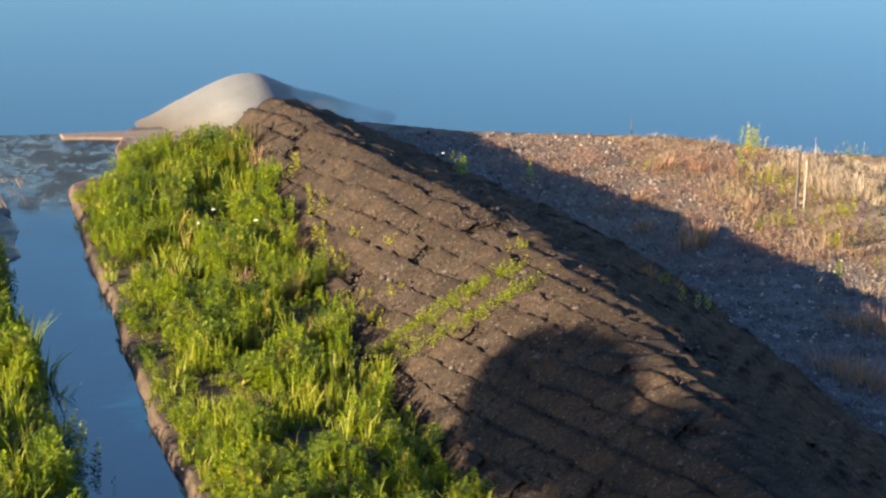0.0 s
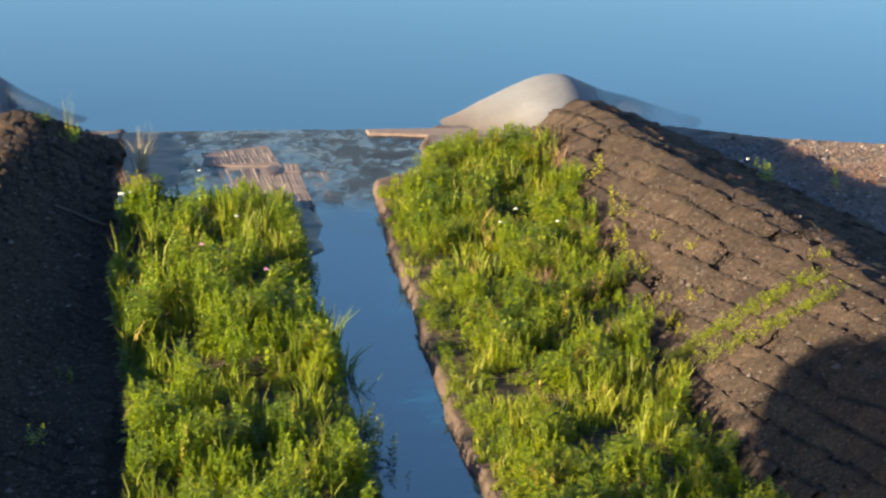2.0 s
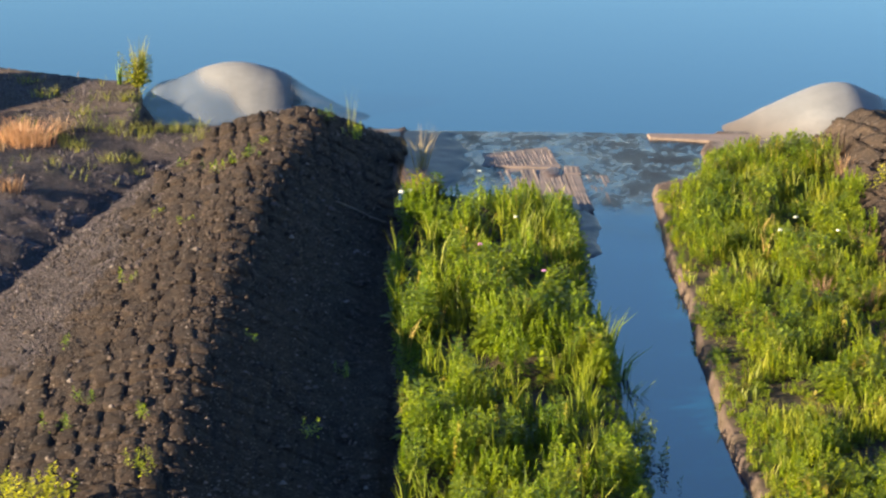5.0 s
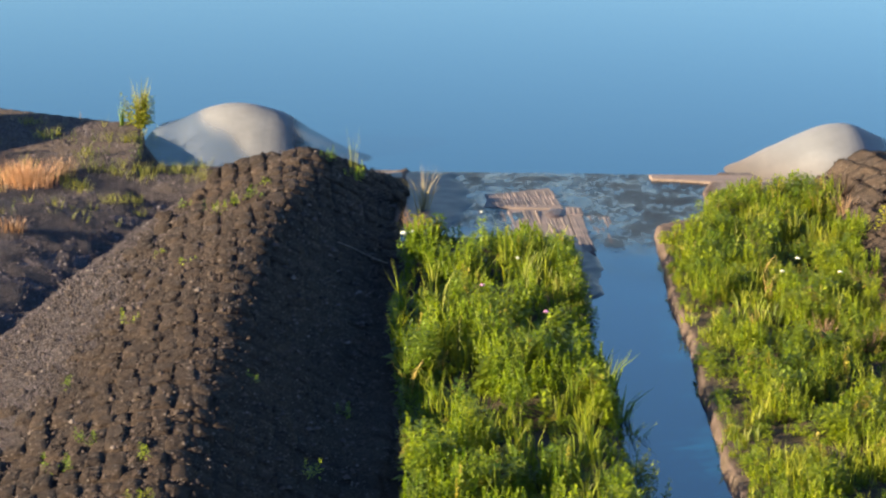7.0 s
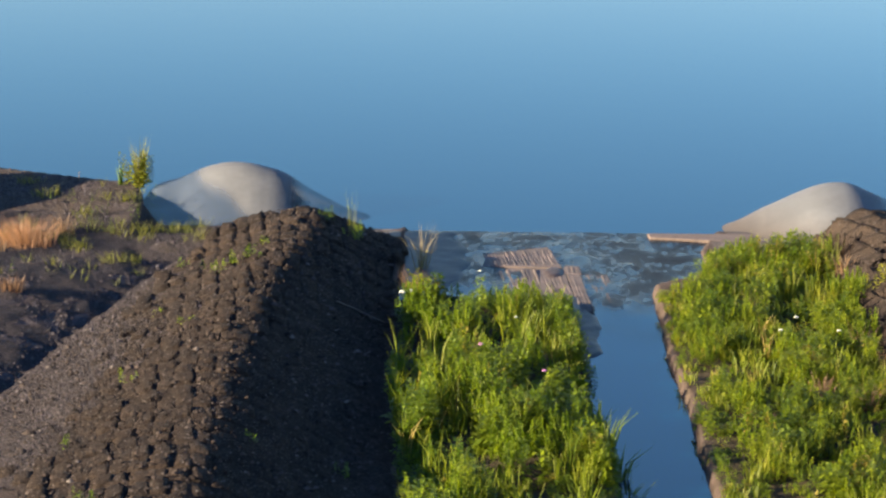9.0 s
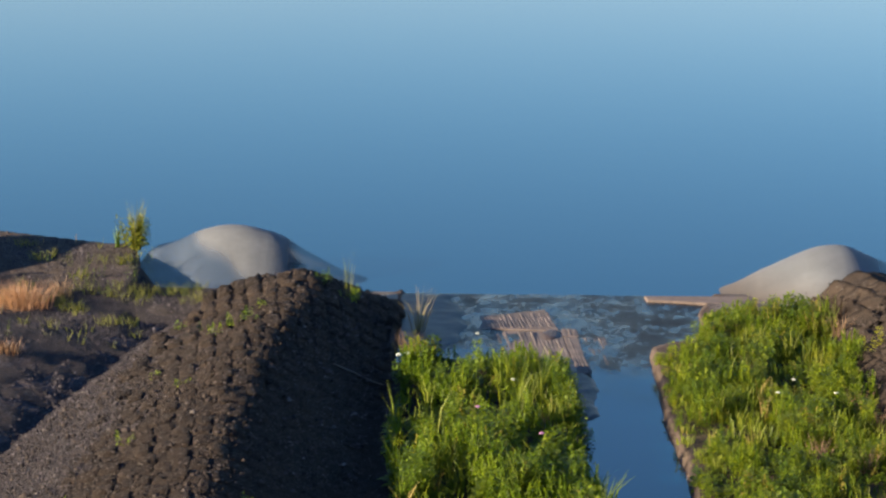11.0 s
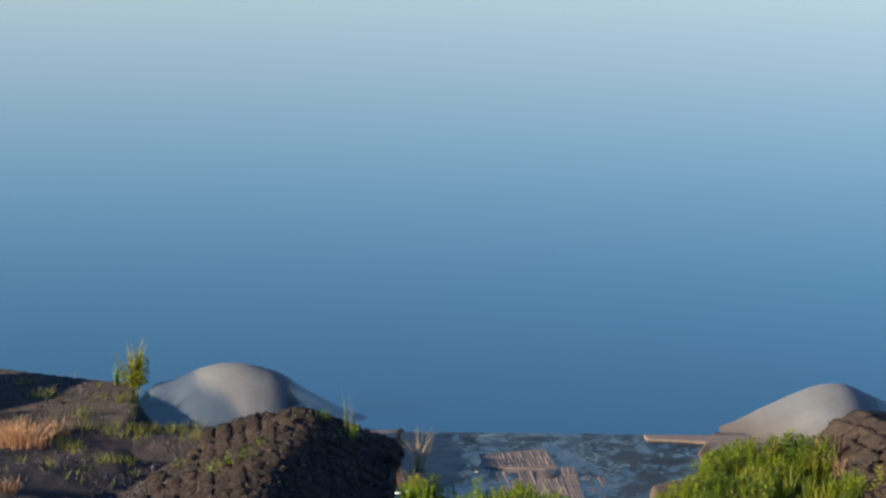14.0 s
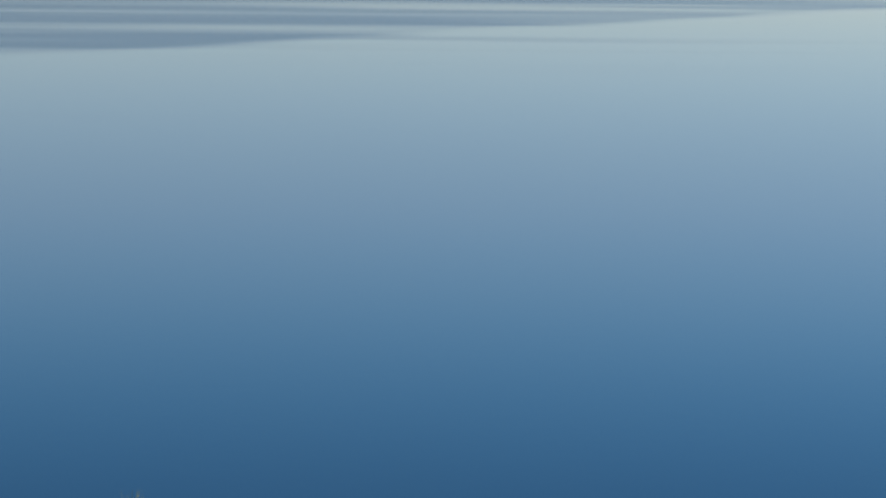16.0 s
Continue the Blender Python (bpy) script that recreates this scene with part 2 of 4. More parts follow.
def mound_z(form, x, y):
    """Height of an embankment over its base at (x, y); 0 outside."""
    bl, cr, br, hz, end, e = form
    l, c, r, h = bl(y), cr(y), br(y), hz(y)
    s = np.where(x < c, (x - l) / (c - l), (r - x) / (r - c))
    s = np.clip(s, 0, 1)
    z = h * (1 - (np.sqrt((1 - s) ** 2 + e * e) - e) / (math.sqrt(1 + e * e) - e))
    return z * np.sqrt(np.clip(1 - np.clip((y - end) / 1.6, 0, 1) ** 2, 0, 1))


EDGE = 61.6          # the straight shore
def shore_y(x):
    return np.interp(x, (-40, -12.5, -9.6, -8.75, -8.45, 9, 11, 15.4, 17.5, 20, 60), (65.2, 64.6, 63.4, 63.2, 61.6, 61.6, 60.5, 59.4, 57.8, 57.0, 52.0))


BANK = 0.22


def smooth(v, a, b):
    s = np.clip((v - a) / (b - a), 0, 1)
    return s * s * (3 - 2 * s)


def ground_z(x, y):
    wob = (0.05 * np.sin(1.3 * y) + 0.030 * np.sin(3.7 * y + 1.0) + 0.015 * np.sin(9.3 * y + 2.0)) * (1 - smooth(y, 55.5, 57))
    l, r = chan_l(y) - 0.6 * wob, chan_r(y) + 0.45 * wob
    open_l = np.where(y > 55.6, -2.6, l)
    inside = smooth(x, open_l - 0.25, open_l + 0.05) * (1 - smooth(x, r - 0.10, r + 0.09))
    z = BANK * (1 - inside) - 0.35 * inside
    strip = smooth(x, -3.0, -2.2) * (1 - smooth(x, 6.2, 7.0))
    z = np.where(strip > 0, z, 0.0) * np.where(inside > 0, 1, strip)
    z = np.where(z > 0, z * (1 - 0.75 * smooth(y, 58.4, 59.6)), z)
    # the flat beyond the left embankment rises a little towards the shore
    z = z + 0.57 * smooth(y, 57, 62.6) * (1 - smooth(x, -8.55, -8.05))
    # a gravel slope falls to the foot of the left embankment, steepest near the foot
    d = np.clip(LEFT[0](y) + 0.10 - x, 0, 6)
    uneven = (0.03 * tufty(x, y, 1.1) + 0.028 * tufty(x + 7, y, 2.9)) * smooth(x, -14, -10) * smooth(LEFT[0](y) + 0.9 - x, 0.0, 0.6) * (1 - smooth(d, 3.0, 4.5))
    z = z + (0.58 * (1 - np.exp(-d / 1.5)) + 0.04 * d + 0.06 * np.exp(-((x - LEFT[0](y)) / 0.6) ** 2) + uneven) * (1 - smooth(y, 55.5, 60.5))
    # a gravel saddle joins the field to the end of the left embankment
    saddle = (0.25 + 0.55 * smooth(x, -7.3, -5.2)) * np.exp(-((y - 59.6) / 1.25) ** 2) * smooth(x, -9.4, -8.4) * (1 - smooth(x, -5.4, -4.6))
    z = z + np.clip(saddle - mound_z(LEFT, x, y) - z, 0, None) * (x < -4.5)
    # a bank added out of view to throw shade across the field's far corner
    z = z + 1.0 * np.exp(-((x + 13.4) / 0.55) ** 2) * smooth(y, 59.6, 60.6) * (1 - smooth(y, 62.6, 63.6))
    s = shore_y(x)
    drop = smooth(y, s - 0.05, s + 1.2)
    return z * (1 - drop) - 2.5 * drop


def tufty(x, y, scale):
    x, y = np.broadcast_arrays(np.asarray(x, float), np.asarray(y, float))
    return np.array([noise.noise(Vector((px * scale, py * scale, 0.3))) for px, py in zip(x.ravel(), y.ravel())]).reshape(x.shape)


def mesh_grid(name, xs, ys, zf, material, masks=None):
    X, Y = np.meshgrid(xs, ys)
    Z = zf(X, Y)
    n, m = len(ys), len(xs)
    idx = np.arange(n * m).reshape(n, m)
    quads = np.stack([idx[:-1, :-1], idx[:-1, 1:], idx[1:, 1:], idx[1:, :-1]], -1).reshape(-1, 4)
    me = from_arrays(name, np.stack([X, Y, Z], -1).reshape(-1, 3), quads, material)
    for key, values in (masks or {}).items():
        layer = me.attributes.new(key, "FLOAT", "POINT")
        layer.data.foreach_set("value", np.asarray(values(X, Y, Z), np.float32).ravel())
    me.polygons.foreach_set("use_smooth", np.ones(len(quads), bool))
    return me


def from_arrays(name, verts, faces, material, tones=None):
    """A mesh from numpy arrays of corners and of faces of one size; tones: a colour for each corner."""
    me = bpy.data.meshes.new(name)
    k = faces.shape[1]
    me.vertices.add(len(verts))
    me.vertices.foreach_set("co", np.asarray(verts, np.float32).ravel())
    me.loops.add(faces.size)
    me.loops.foreach_set("vertex_index", faces.astype(np.int32).ravel())
    me.polygons.add(len(faces))
    me.polygons.foreach_set("loop_start", np.arange(0, faces.size, k, dtype=np.int32))
    me.polygons.foreach_set("loop_total", np.full(len(faces), k, np.int32))
    me.materials.append(material)
    if tones is not None:
        layer = me.attributes.new("tone", "FLOAT_COLOR", "POINT")
        layer.data.foreach_set("color", np.asarray(np.c_[tones, np.ones(len(tones))], np.float32).ravel())
    me.update(calc_edges=True)
    return me


def steps(*spans):
    out = [np.arange(a, b, d) for a, b, d in spans]
    return np.concatenate(out + [[spans[-1][1]]])


# ---- ground, one sheet ----
def soil_mask(X, Y, Z):
    strip = smooth(X, -3.2, -2.6) * (1 - smooth(X, 6.2, 7.4)) * (1 - smooth(Y, 58.5, 60))
    left = (1 - smooth(X, -7.6, -6.8)) * (0.8 * smooth(Y + 2.2 * tufty(X, Y, 0.7), 56.2, 59.6) + np.clip(0.4 * tufty(X, Y, 0.8), 0, 1)) * 0.45
    return np.clip(strip + left, 0, 1)


def mud_mask(X, Y, Z):
    near = np.minimum(np.abs(X - chan_r(Y) - 0.02), np.abs(X - chan_l(Y) + 0.1))
    return np.clip((1 - smooth(near, 0.15, 0.42)) * (0.8 + 0.9 * tufty(X, Y, 2.4)) + (Y > 55.4) * (X > -3) * (X < 3.7), 0, 1)


def straw_mask(X, Y, Z):
    right = np.maximum(smooth(X + 0.30 * (Y - 50), 15.2, 17.4), 0.5 * smooth(X + 0.30 * (Y - 50) + 2.2 * tufty(X, Y, 1.1), 11.6, 14.4) * smooth(Y, 50, 53))
    left = (1 - smooth(X, -10.0, -8.4)) * smooth(Y, 52, 56)
    return np.clip(right + 0.15 * left, 0, 1)


gx = steps((-900, -60, 60), (-60, -16, 2), (-16, 1.9, 0.14), (1.9, 4.1, 0.05), (4.1, 22, 0.14), (22, 60, 2), (60, 900, 60))
gy = steps((-600, -60, 60), (-60, 34, 4), (34, 68.2, 0.14))
ground = new("ground", mesh_grid("ground", gx, gy, ground_z, GROUND, {"soil": soil_mask, "mud": mud_mask, "straw": straw_mask, "chalk": lambda X, Y, Z: 0.8 * np.exp(-((X - 17.3) / 0.7) ** 2 - ((Y - 52.9) / 0.8) ** 2) * (0.6 + 0.8 * tufty(X, Y, 1.8)).clip(0, 1), "pale": lambda X, Y, Z: (1 - smooth(X, -7.6, -6.8))}))
tagged(ground, "grey gravel flats with mud banks and dry soil beside a lake", "ground", kind="structure")

lx = steps((-4000, -400, 600), (-400, 400, 50), (400, 4000, 600))
ly = steps((50, 500, 10), (500, 4900, 220))
lake = new("lake", mesh_grid("lake", lx, ly, lambda X, Y: np.full(X.shape, -0.06), LAKE))
tagged(lake, "calm deep blue lake reflecting the evening sky", "lake", kind="structure")
# channel water between the banks, shallow, weedy and rippled at its mouth
def ripple(X, Y):
    return 0.004 + 0.014 * tufty(X, Y * 0.5, 2.6) * smooth(Y + 1.2 * tufty(X, Y, 0.7), 53.6, 58.5)


def weed_beds(X, Y, Z):
    """Beds of brown-olive water weed."""
    beds = ((1.95, 59.6, 0.55, 0.9), (2.55, 57.9, 0.45, 0.8), (2.0, 57.1, 0.35, 0.6), (0.0, 61.0, 0.9, 0.35), (1.5, 56.2, 0.3, 0.7), (3.0, 59.4, 0.5, 0.5))
    return np.clip(sum(np.exp(-((X - x) / a) ** 2 - ((Y - y) / b) ** 2) for x, y, a, b in beds), 0, 1)


water = new("water", mesh_grid("water", steps((-2.85, 6.0, 0.09)), steps((-600, 34, 60), (34, 49, 0.7), (49, EDGE - 0.13, 0.09)), ripple, CHANNEL,
                               {"shallow": lambda X, Y, Z: smooth(Y + 1.6 * tufty(X, Y, 0.9), 52.6, 58.2), "weedbed": weed_beds}))
tagged(water, "still dark blue channel water, rippled and weedy at its mouth", "water", kind="structure")


# ---- embankments: an earth core under courses of earth-filled lumps ----
def part(name, mesh, parent, label="", m=None):
    ob = new(name, mesh)
    ob.parent = parent
    if m is not None:
        ob.matrix_basis = m
    return tagged(ob, label) if label else ob


SCALE_AT = np.array([-1, -0.6, -0.05, 0.5, 0.90, 1.0])
SACK_AT = np.array([-1, -0.76, -0.28, 0.28, 0.76, 1.0])


def lump_mesh(seed, scale):
    """A lump of about 1 x 1 x 1 whose foot lies at z = 0: a low scale with a lip along two edges, or a plump sack."""
    r = np.random.default_rng(seed)
    n = 6
    U, V = np.meshgrid(SCALE_AT if scale else SACK_AT, SCALE_AT if scale else SACK_AT)
    if scale:
        X = U * 0.53 * (1 - 0.42 * np.clip(V, 0, 1) ** 2 * (U > 0))
        Y = V * 0.53 * (1 - 0.48 * np.clip(U, 0, 1) ** 2 * (V > 0))
        Z = 0.10 + 0.50 * (U + 1) / 2 + 0.40 * (V + 1) / 2 + 0.08 * r.normal(size=U.shape)
        Z = np.where((U > 0.95) | (V > 0.95), -0.25, Z) - 0.15 * ((U < -0.95) | (V < -0.95))
    else:
        X = U * (1 - 0.10 * V * V) * 0.52
        Y = V * (1 - 0.10 * U * U) * 0.52
        Z = np.where(np.maximum(np.abs(U), np.abs(V)) > 0.9, -0.25, 0.95 - 0.25 * U * U - 0.45 * V * V)
        Z = Z + 0.17 * r.normal(size=Z.shape) * (Z > 0)
    X, Y = X + 0.03 * r.normal(size=Z.shape), Y + 0.025 * r.normal(size=Z.shape)
    idx = np.arange(n * n).reshape(n, n)
    quads = np.stack([idx[:-1, :-1], idx[:-1, 1:], idx[1:, 1:], idx[1:, :-1]], -1).reshape(-1, 4)
    me = from_arrays("earth_lump", np.stack([X, Y, Z], -1).reshape(-1, 3), quads, BROWN if scale else MOUND)
    me.polygons.foreach_set("use_smooth", np.ones(len(quads), bool))
    return me


SCALES = [lump_mesh(40 + k, True) for k in range(8)]
SACKS = [lump_mesh(60 + k, False) for k in range(8)]


def embankment(form, y0, y1, label, nearest, wide=0.37, deep=0.60, high=0.085, shapes=SACKS, lean=0.0, lap=1.04, loose=0.5, bold=0.0, groove=0.0, bare=line((30, -1.0), (60, -1.0)), sink=0.04, worn=0.0):
    """The 300 lumps nearest to the height `nearest` along the plan are parts; the rest are joined."""
    thing = tagged(new("embankment"), label, "embankment", "embankments beside the channel")
    x0 = float(min(form[0](y0), form[0](y1))) - 0.2
    x1 = float(max(form[2](y0), form[2](y1))) + 0.2

    def surface(X, Y):
        return mound_z(form, X, Y) + ground_z(X, Y)

    part("core", mesh_grid("core", steps((x0, x1, 0.14)), steps((y0, y1 + 1.6, 0.14)),
                           lambda X, Y: surface(X, Y) - sink + 0.035 * tufty(X, Y, 2.1), shapes[0].materials[0],
                           {"gravelly": lambda X, Y, Z: 1 - smooth(X - form[0](Y) - bare(Y) + 0.5 * tufty(X, Y, 1.3), -0.35, 0.25)}), thing)
    spots = []
    y = y0 + 0.3
    while y < form[4] + 1.1:
        l, r = float(form[0](y)), float(form[2](y))
        c = float(form[1](50)) - lean * (y - 50)
        x = c + wide * math.ceil((l + 0.08 - c) / wide)
        while x < r - 0.05:
            px, py = x + random.gauss(0, 0.04 * loose), y + random.gauss(0, 0.05 * loose)
            h = float(mound_z(form, px, py))
            if h > 0.06 and random.random() > 0.05 and px > l + float(bare(y)) + random.gauss(0, 0.45):
                spots.append((px, py))
            x += wide
        y += deep * random.uniform(0.93 - 0.07 * loose, 0.93 + 0.07 * loose)
    spots.sort(key=lambda p: abs(p[1] - nearest))
    joined_v, joined_f, count = [], [], 0
    for k, (px, py) in enumerate(spots):
        d = 0.12
        zx = (surface(px + d, py) - surface(px - d, py)) / (2 * d)
        zy = (surface(px, py + d) - surface(px, py - d)) / (2 * d)
        n = Vector((-float(zx), -float(zy), 1)).normalized()
        ex = Vector((1, 0, float(zx))).normalized()
        ey = n.cross(ex)
        turn = Matrix((ex, ey, n)).transposed().to_4x4()
        m = Matrix.Translation((px, py, float(surface(px, py)) - 0.4 * sink)) @ turn @ pose(0, 0, 0, 0, 0, math.degrees(lean) + random.gauss(0, 3))
        m = m @ Matrix.Diagonal((wide * lap * random.uniform(1 - 0.1 * loose, 1 + 0.1 * loose), deep * (lap - groove) * random.uniform(1 - 0.12 * loose, 1 + 0.12 * loose), high * random.uniform(1 - 0.5 * loose, 1 + 0.4 * loose) * (1 + bold * float(smooth(py, 50.5, 54.5))) * (1 - worn * float(smooth(px - form[1](py), 0.2, 0.9))), 1))
        me = shapes[random.randrange(len(shapes))]
        if k < 300:
            part("earth_lump", me, thing, m=m)
        else:
            co = np.zeros(len(me.vertices) * 3)
            me.vertices.foreach_get("co", co)
            mm = np.array(m)
            co = co.reshape(-1, 3) @ mm[:3, :3].T + mm[:3, 3]
            f = np.zeros(len(me.polygons) * 4, np.int32)
            me.polygons.foreach_get("vertices", f)
            joined_v.append(co)
            joined_f.append(f.reshape(-1, 4) + count)
            count += len(co)
    if joined_v:
        me = from_arrays("rubble_cover", np.concatenate(joined_v), np.concatenate(joined_f), shapes[0].materials[0])
        me.polygons.foreach_set("use_smooth", np.ones(len(me.polygons), bool))
        tagged(part("rubble_cover", me, thing), kind="stuff")
    return thing


embankment(RIGHT, 34, 59.7, "dark brown earth embankment of rough lumpy courses, partly weedy", 49, 0.43, 0.74, 0.165, SCALES, 0.25, 1.15, 0.4)
embankment(LEFT, 34, 59.3, "dark brown earth embankment of rough lumpy courses in low sun", 49, 0.31, 0.66, 0.066, SACKS, 0.10, 1.16, 0.9, 0.40, 0.20, line((38, 3.7), (42, 3.3), (46, 2.8), (50, 1.95), (54, 1.1), (57, 0.55)), -0.008, 0.5)


# ---- pale heaps behind the embankments ----
def sand_mound(cx, cy, depth, height, ridge, label, film, flank_shade=0.0, front=1.0):
    """ridge: how high it stands, as a share, at distances along x from its top."""
    ox = np.array([o for o, s in ridge])
    sh = np.array([s for o, s in ridge])
    xs = np.linspace(ox[0], ox[-1], 120)
    ys = np.linspace(-1, 1, 44)

    def share(X):
        return sum(np.interp(X + d, ox, sh) for d in (-0.16, -0.08, 0.0, 0.08, 0.16)) / 5

    def zf(X, V):
        prof = share(X)
        reach = np.clip(0.35 + 0.65 * prof, 0, 1)
        across = 0.5 + 0.5 * np.cos(np.pi * np.clip(np.abs(V) / reach, 0, 1))
        rough = 0.035 * tufty(X, V * 2, 1.3) * prof
        return height * prof * across + rough * across - 0.16 + 0.16 * across * np.clip(prof * 2.5, 0, 1)

    me = mesh_grid("sand_mound", xs, ys, zf, SAND,
                   {"height": lambda X, V, Z: np.clip(Z / height + smooth(X, 0.2, 1.0), 0, 1), "film": film,
                    "flank_shade": lambda X, V, Z: flank_shade * (1 - smooth(Z - (0.60 - 0.62 * X) + 0.12 * tufty(X, V * 2, 2.2), -0.16, 0.16))})
    co = np.zeros(len(me.vertices) * 3)
    me.vertices.foreach_get("co", co)
    co = co.reshape(-1, 3)
    co = co * np.stack([np.ones(len(co)), np.where(co[:, 1] < 0, depth * front, depth), np.ones(len(co))], -1) + (cx, cy, 0)
    me.vertices.foreach_set("co", co.ravel())
    return tagged(new("sand_mound", me), label, "heap", "pale heaps by the shore")


sand_mound(6.42, 62.3, 2.5, 0.97, ((-2.75, 0), (-2.2, 0.12), (-1.4, 0.45), (-0.75, 0.77), (-0.35, 0.95), (0, 1.0), (0.35, 0.97), (0.7, 0.82), (1.2, 0.60), (2.2, 0.32), (3.0, 0.13), (3.7, 0.0)),
           "smooth pale grey sand heap with a thin wet flank", lambda X, V, Z: 0.70 * smooth(X + 0.25 * tufty(X, V * 2, 1.5), 0.55, 1.15) + 0.29 * smooth(X, 1.5, 3.0), front=1.5)
# the field edge's shade on this heap's left flank is painted in
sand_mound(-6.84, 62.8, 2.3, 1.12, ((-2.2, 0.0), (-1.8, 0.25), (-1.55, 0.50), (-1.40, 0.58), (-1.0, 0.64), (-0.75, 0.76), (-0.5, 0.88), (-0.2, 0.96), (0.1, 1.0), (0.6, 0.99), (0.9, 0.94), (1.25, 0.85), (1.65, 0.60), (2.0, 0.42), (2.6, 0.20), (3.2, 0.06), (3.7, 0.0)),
           "smooth pale grey sand heap with bluish shade painted on its flank",
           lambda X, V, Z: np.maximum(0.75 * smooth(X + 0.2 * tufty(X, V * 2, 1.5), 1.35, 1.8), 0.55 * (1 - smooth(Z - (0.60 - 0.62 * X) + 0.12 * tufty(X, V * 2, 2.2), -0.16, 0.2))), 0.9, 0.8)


# ---- works at the channel mouth ----
def slab_mesh(name, pts, low, high, material, bevel=0.02):
    bm = bmesh.new()
    vs = [bm.verts.new((x, y, low)) for x, y in pts]
    face = bm.faces.new(vs)
    up = bmesh.ops.extrude_face_region(bm, geom=[face])
    for v in up["geom"]:
        if isinstance(v, bmesh.types.BMVert):
            v.co.z = high
    bmesh.ops.recalc_face_normals(bm, faces=bm.faces)
    bmesh.ops.bevel(bm, geom=list(bm.edges), offset=bevel, segments=1, affect="EDGES")
    me = bpy.data.meshes.new(name)
    bm.to_mesh(me)
    bm.free()
    me.materials.append(material)
    return me


def awash(name, xs, ys, inside, high, label):
    """A worn slab whose rim dips under the water; inside: how far a spot lies within it, in metres."""
    def top(X, Y):
        d = inside(X, Y) + 0.16 * tufty(X, Y, 1.7) + 0.07 * tufty(X, Y, 5.0)
        return -0.16 + (0.16 + high) * smooth(d, -0.30, 0.22) + 0.012 * tufty(X, Y, 3.3)
    return tagged(new(name, mesh_grid(name, xs, ys, top, WET_CONCRETE)), label, "slab")


awash("concrete_slab", steps((-4.8, -0.7, 0.08)), steps((56.9, 61.7, 0.08)),
      lambda X, Y: np.minimum(np.minimum(np.interp(Y, (57, 58.5, 60, 61.4), (-1.6, -1.3, -1.35, -1.75)) - X, 61.4 - Y), X - np.interp(Y, (57, 59.6, 61.4), (-2.8, -3.2, -4.6))), 0.028,
      "wet blue-grey concrete slab awash at the water's edge")
awash("concrete_ramp", steps((0.2, 1.7, 0.05)), steps((49.4, 56.8, 0.07)),
      lambda X, Y: np.minimum(np.interp(Y, (50, 51, 52, 53, 54.7, 55.9, 56.5), (0.95, 1.05, 1.16, 1.30, 1.30, 1.0, 0.8)) - X, np.minimum(Y - 49.9, 56.6 - Y)), 0.045,
      "wet dark grey concrete strip along the bank")
tagged(new("clay_sill", slab_mesh("clay_sill", [(2.40, 60.95), (3.1, 60.85), (4.6, 60.6), (4.6, 61.35), (2.35, 61.30)], -0.3, 0.06, CLAY)),
              "low terracotta coloured sill in the shallows", "sill")


def board_raft(panel, ribs, length, turn, label, lift=0.0, tip=0.0):
    """A weathered panel with narrow battens side by side on it; panel: its corners; ribs: first and last batten's middle and their number."""
    thing = tagged(new("board_raft"), label, "boards", "boards in the shallows")
    thing.matrix_basis = pose(ribs[1][0], ribs[1][1], 0, 0, -tip, 0) @ pose(-ribs[1][0], -ribs[1][1], 0)
    part("panel", slab_mesh("panel", panel, -0.12, 0.036 + lift, BOARD, 0.006), thing)
    (x0, y0), (x1, y1), n = ribs
    for k in range(n):
        s = k / (n - 1)
        l, w = length * random.uniform(0.96, 1.02), 0.052 * random.uniform(0.85, 1.2)
        board = slab_mesh("batten", [(-l / 2, -w / 2), (l / 2, -w / 2), (l / 2, w / 2), (-l / 2, w / 2)], -0.02, 0.02, BOARD, 0.008)
        part("batten", board, thing, m=pose(x0 + (x1 - x0) * s, y0 + (y1 - y0) * s, 0.021 + lift + random.uniform(-0.003, 0.003), random.gauss(0, 0.6), random.gauss(0, 0.6), turn + random.gauss(0, 1.0)))
    return thing


board_raft([(-1.12, 58.62), (0.52, 58.45), (0.23, 60.10), (-1.0, 59.60)], ((-1.02, 59.12), (0.34, 59.28), 19), 1.10, 98, "ribbed panel of weathered pinkish boards in shallow water", 0.008, 1.3)
board_raft([(-0.62, 56.35), (0.74, 56.50), (0.56, 58.42), (-1.08, 58.58)], ((-0.72, 57.55), (0.60, 57.45), 18), 1.72, 97, "ribbed panel of weathered pinkish boards, partly sunken", -0.004, 1.6)
board_raft([(1.16, 55.65), (1.50, 55.86), (1.66, 57.94), (0.92, 58.3)], ((1.08, 57.1), (1.56, 57.0), 9), 2.0, 95, "sunken ribbed boards barely breaking the water", -0.040)
board_raft([(0.87, 55.23), (1.12, 55.31), (0.89, 58.02), (0.62, 58.02)], ((0.80, 56.6), (0.98, 56.6), 4), 2.6, 96, "narrow weathered pinkish boards beside the wet ramp")
board_raft([(0.58, 58.05), (0.92, 58.05), (0.88, 58.6), (0.58, 58.64)], ((0.64, 58.3), (0.84, 58.3), 3), 0.5, 93, "small orange-brown board end by the panels")
MUD = mat("wet_mud", build_plain((0.012, 0.008, 0.006), (0.034, 0.021, 0.015), 12.0, 0.6))
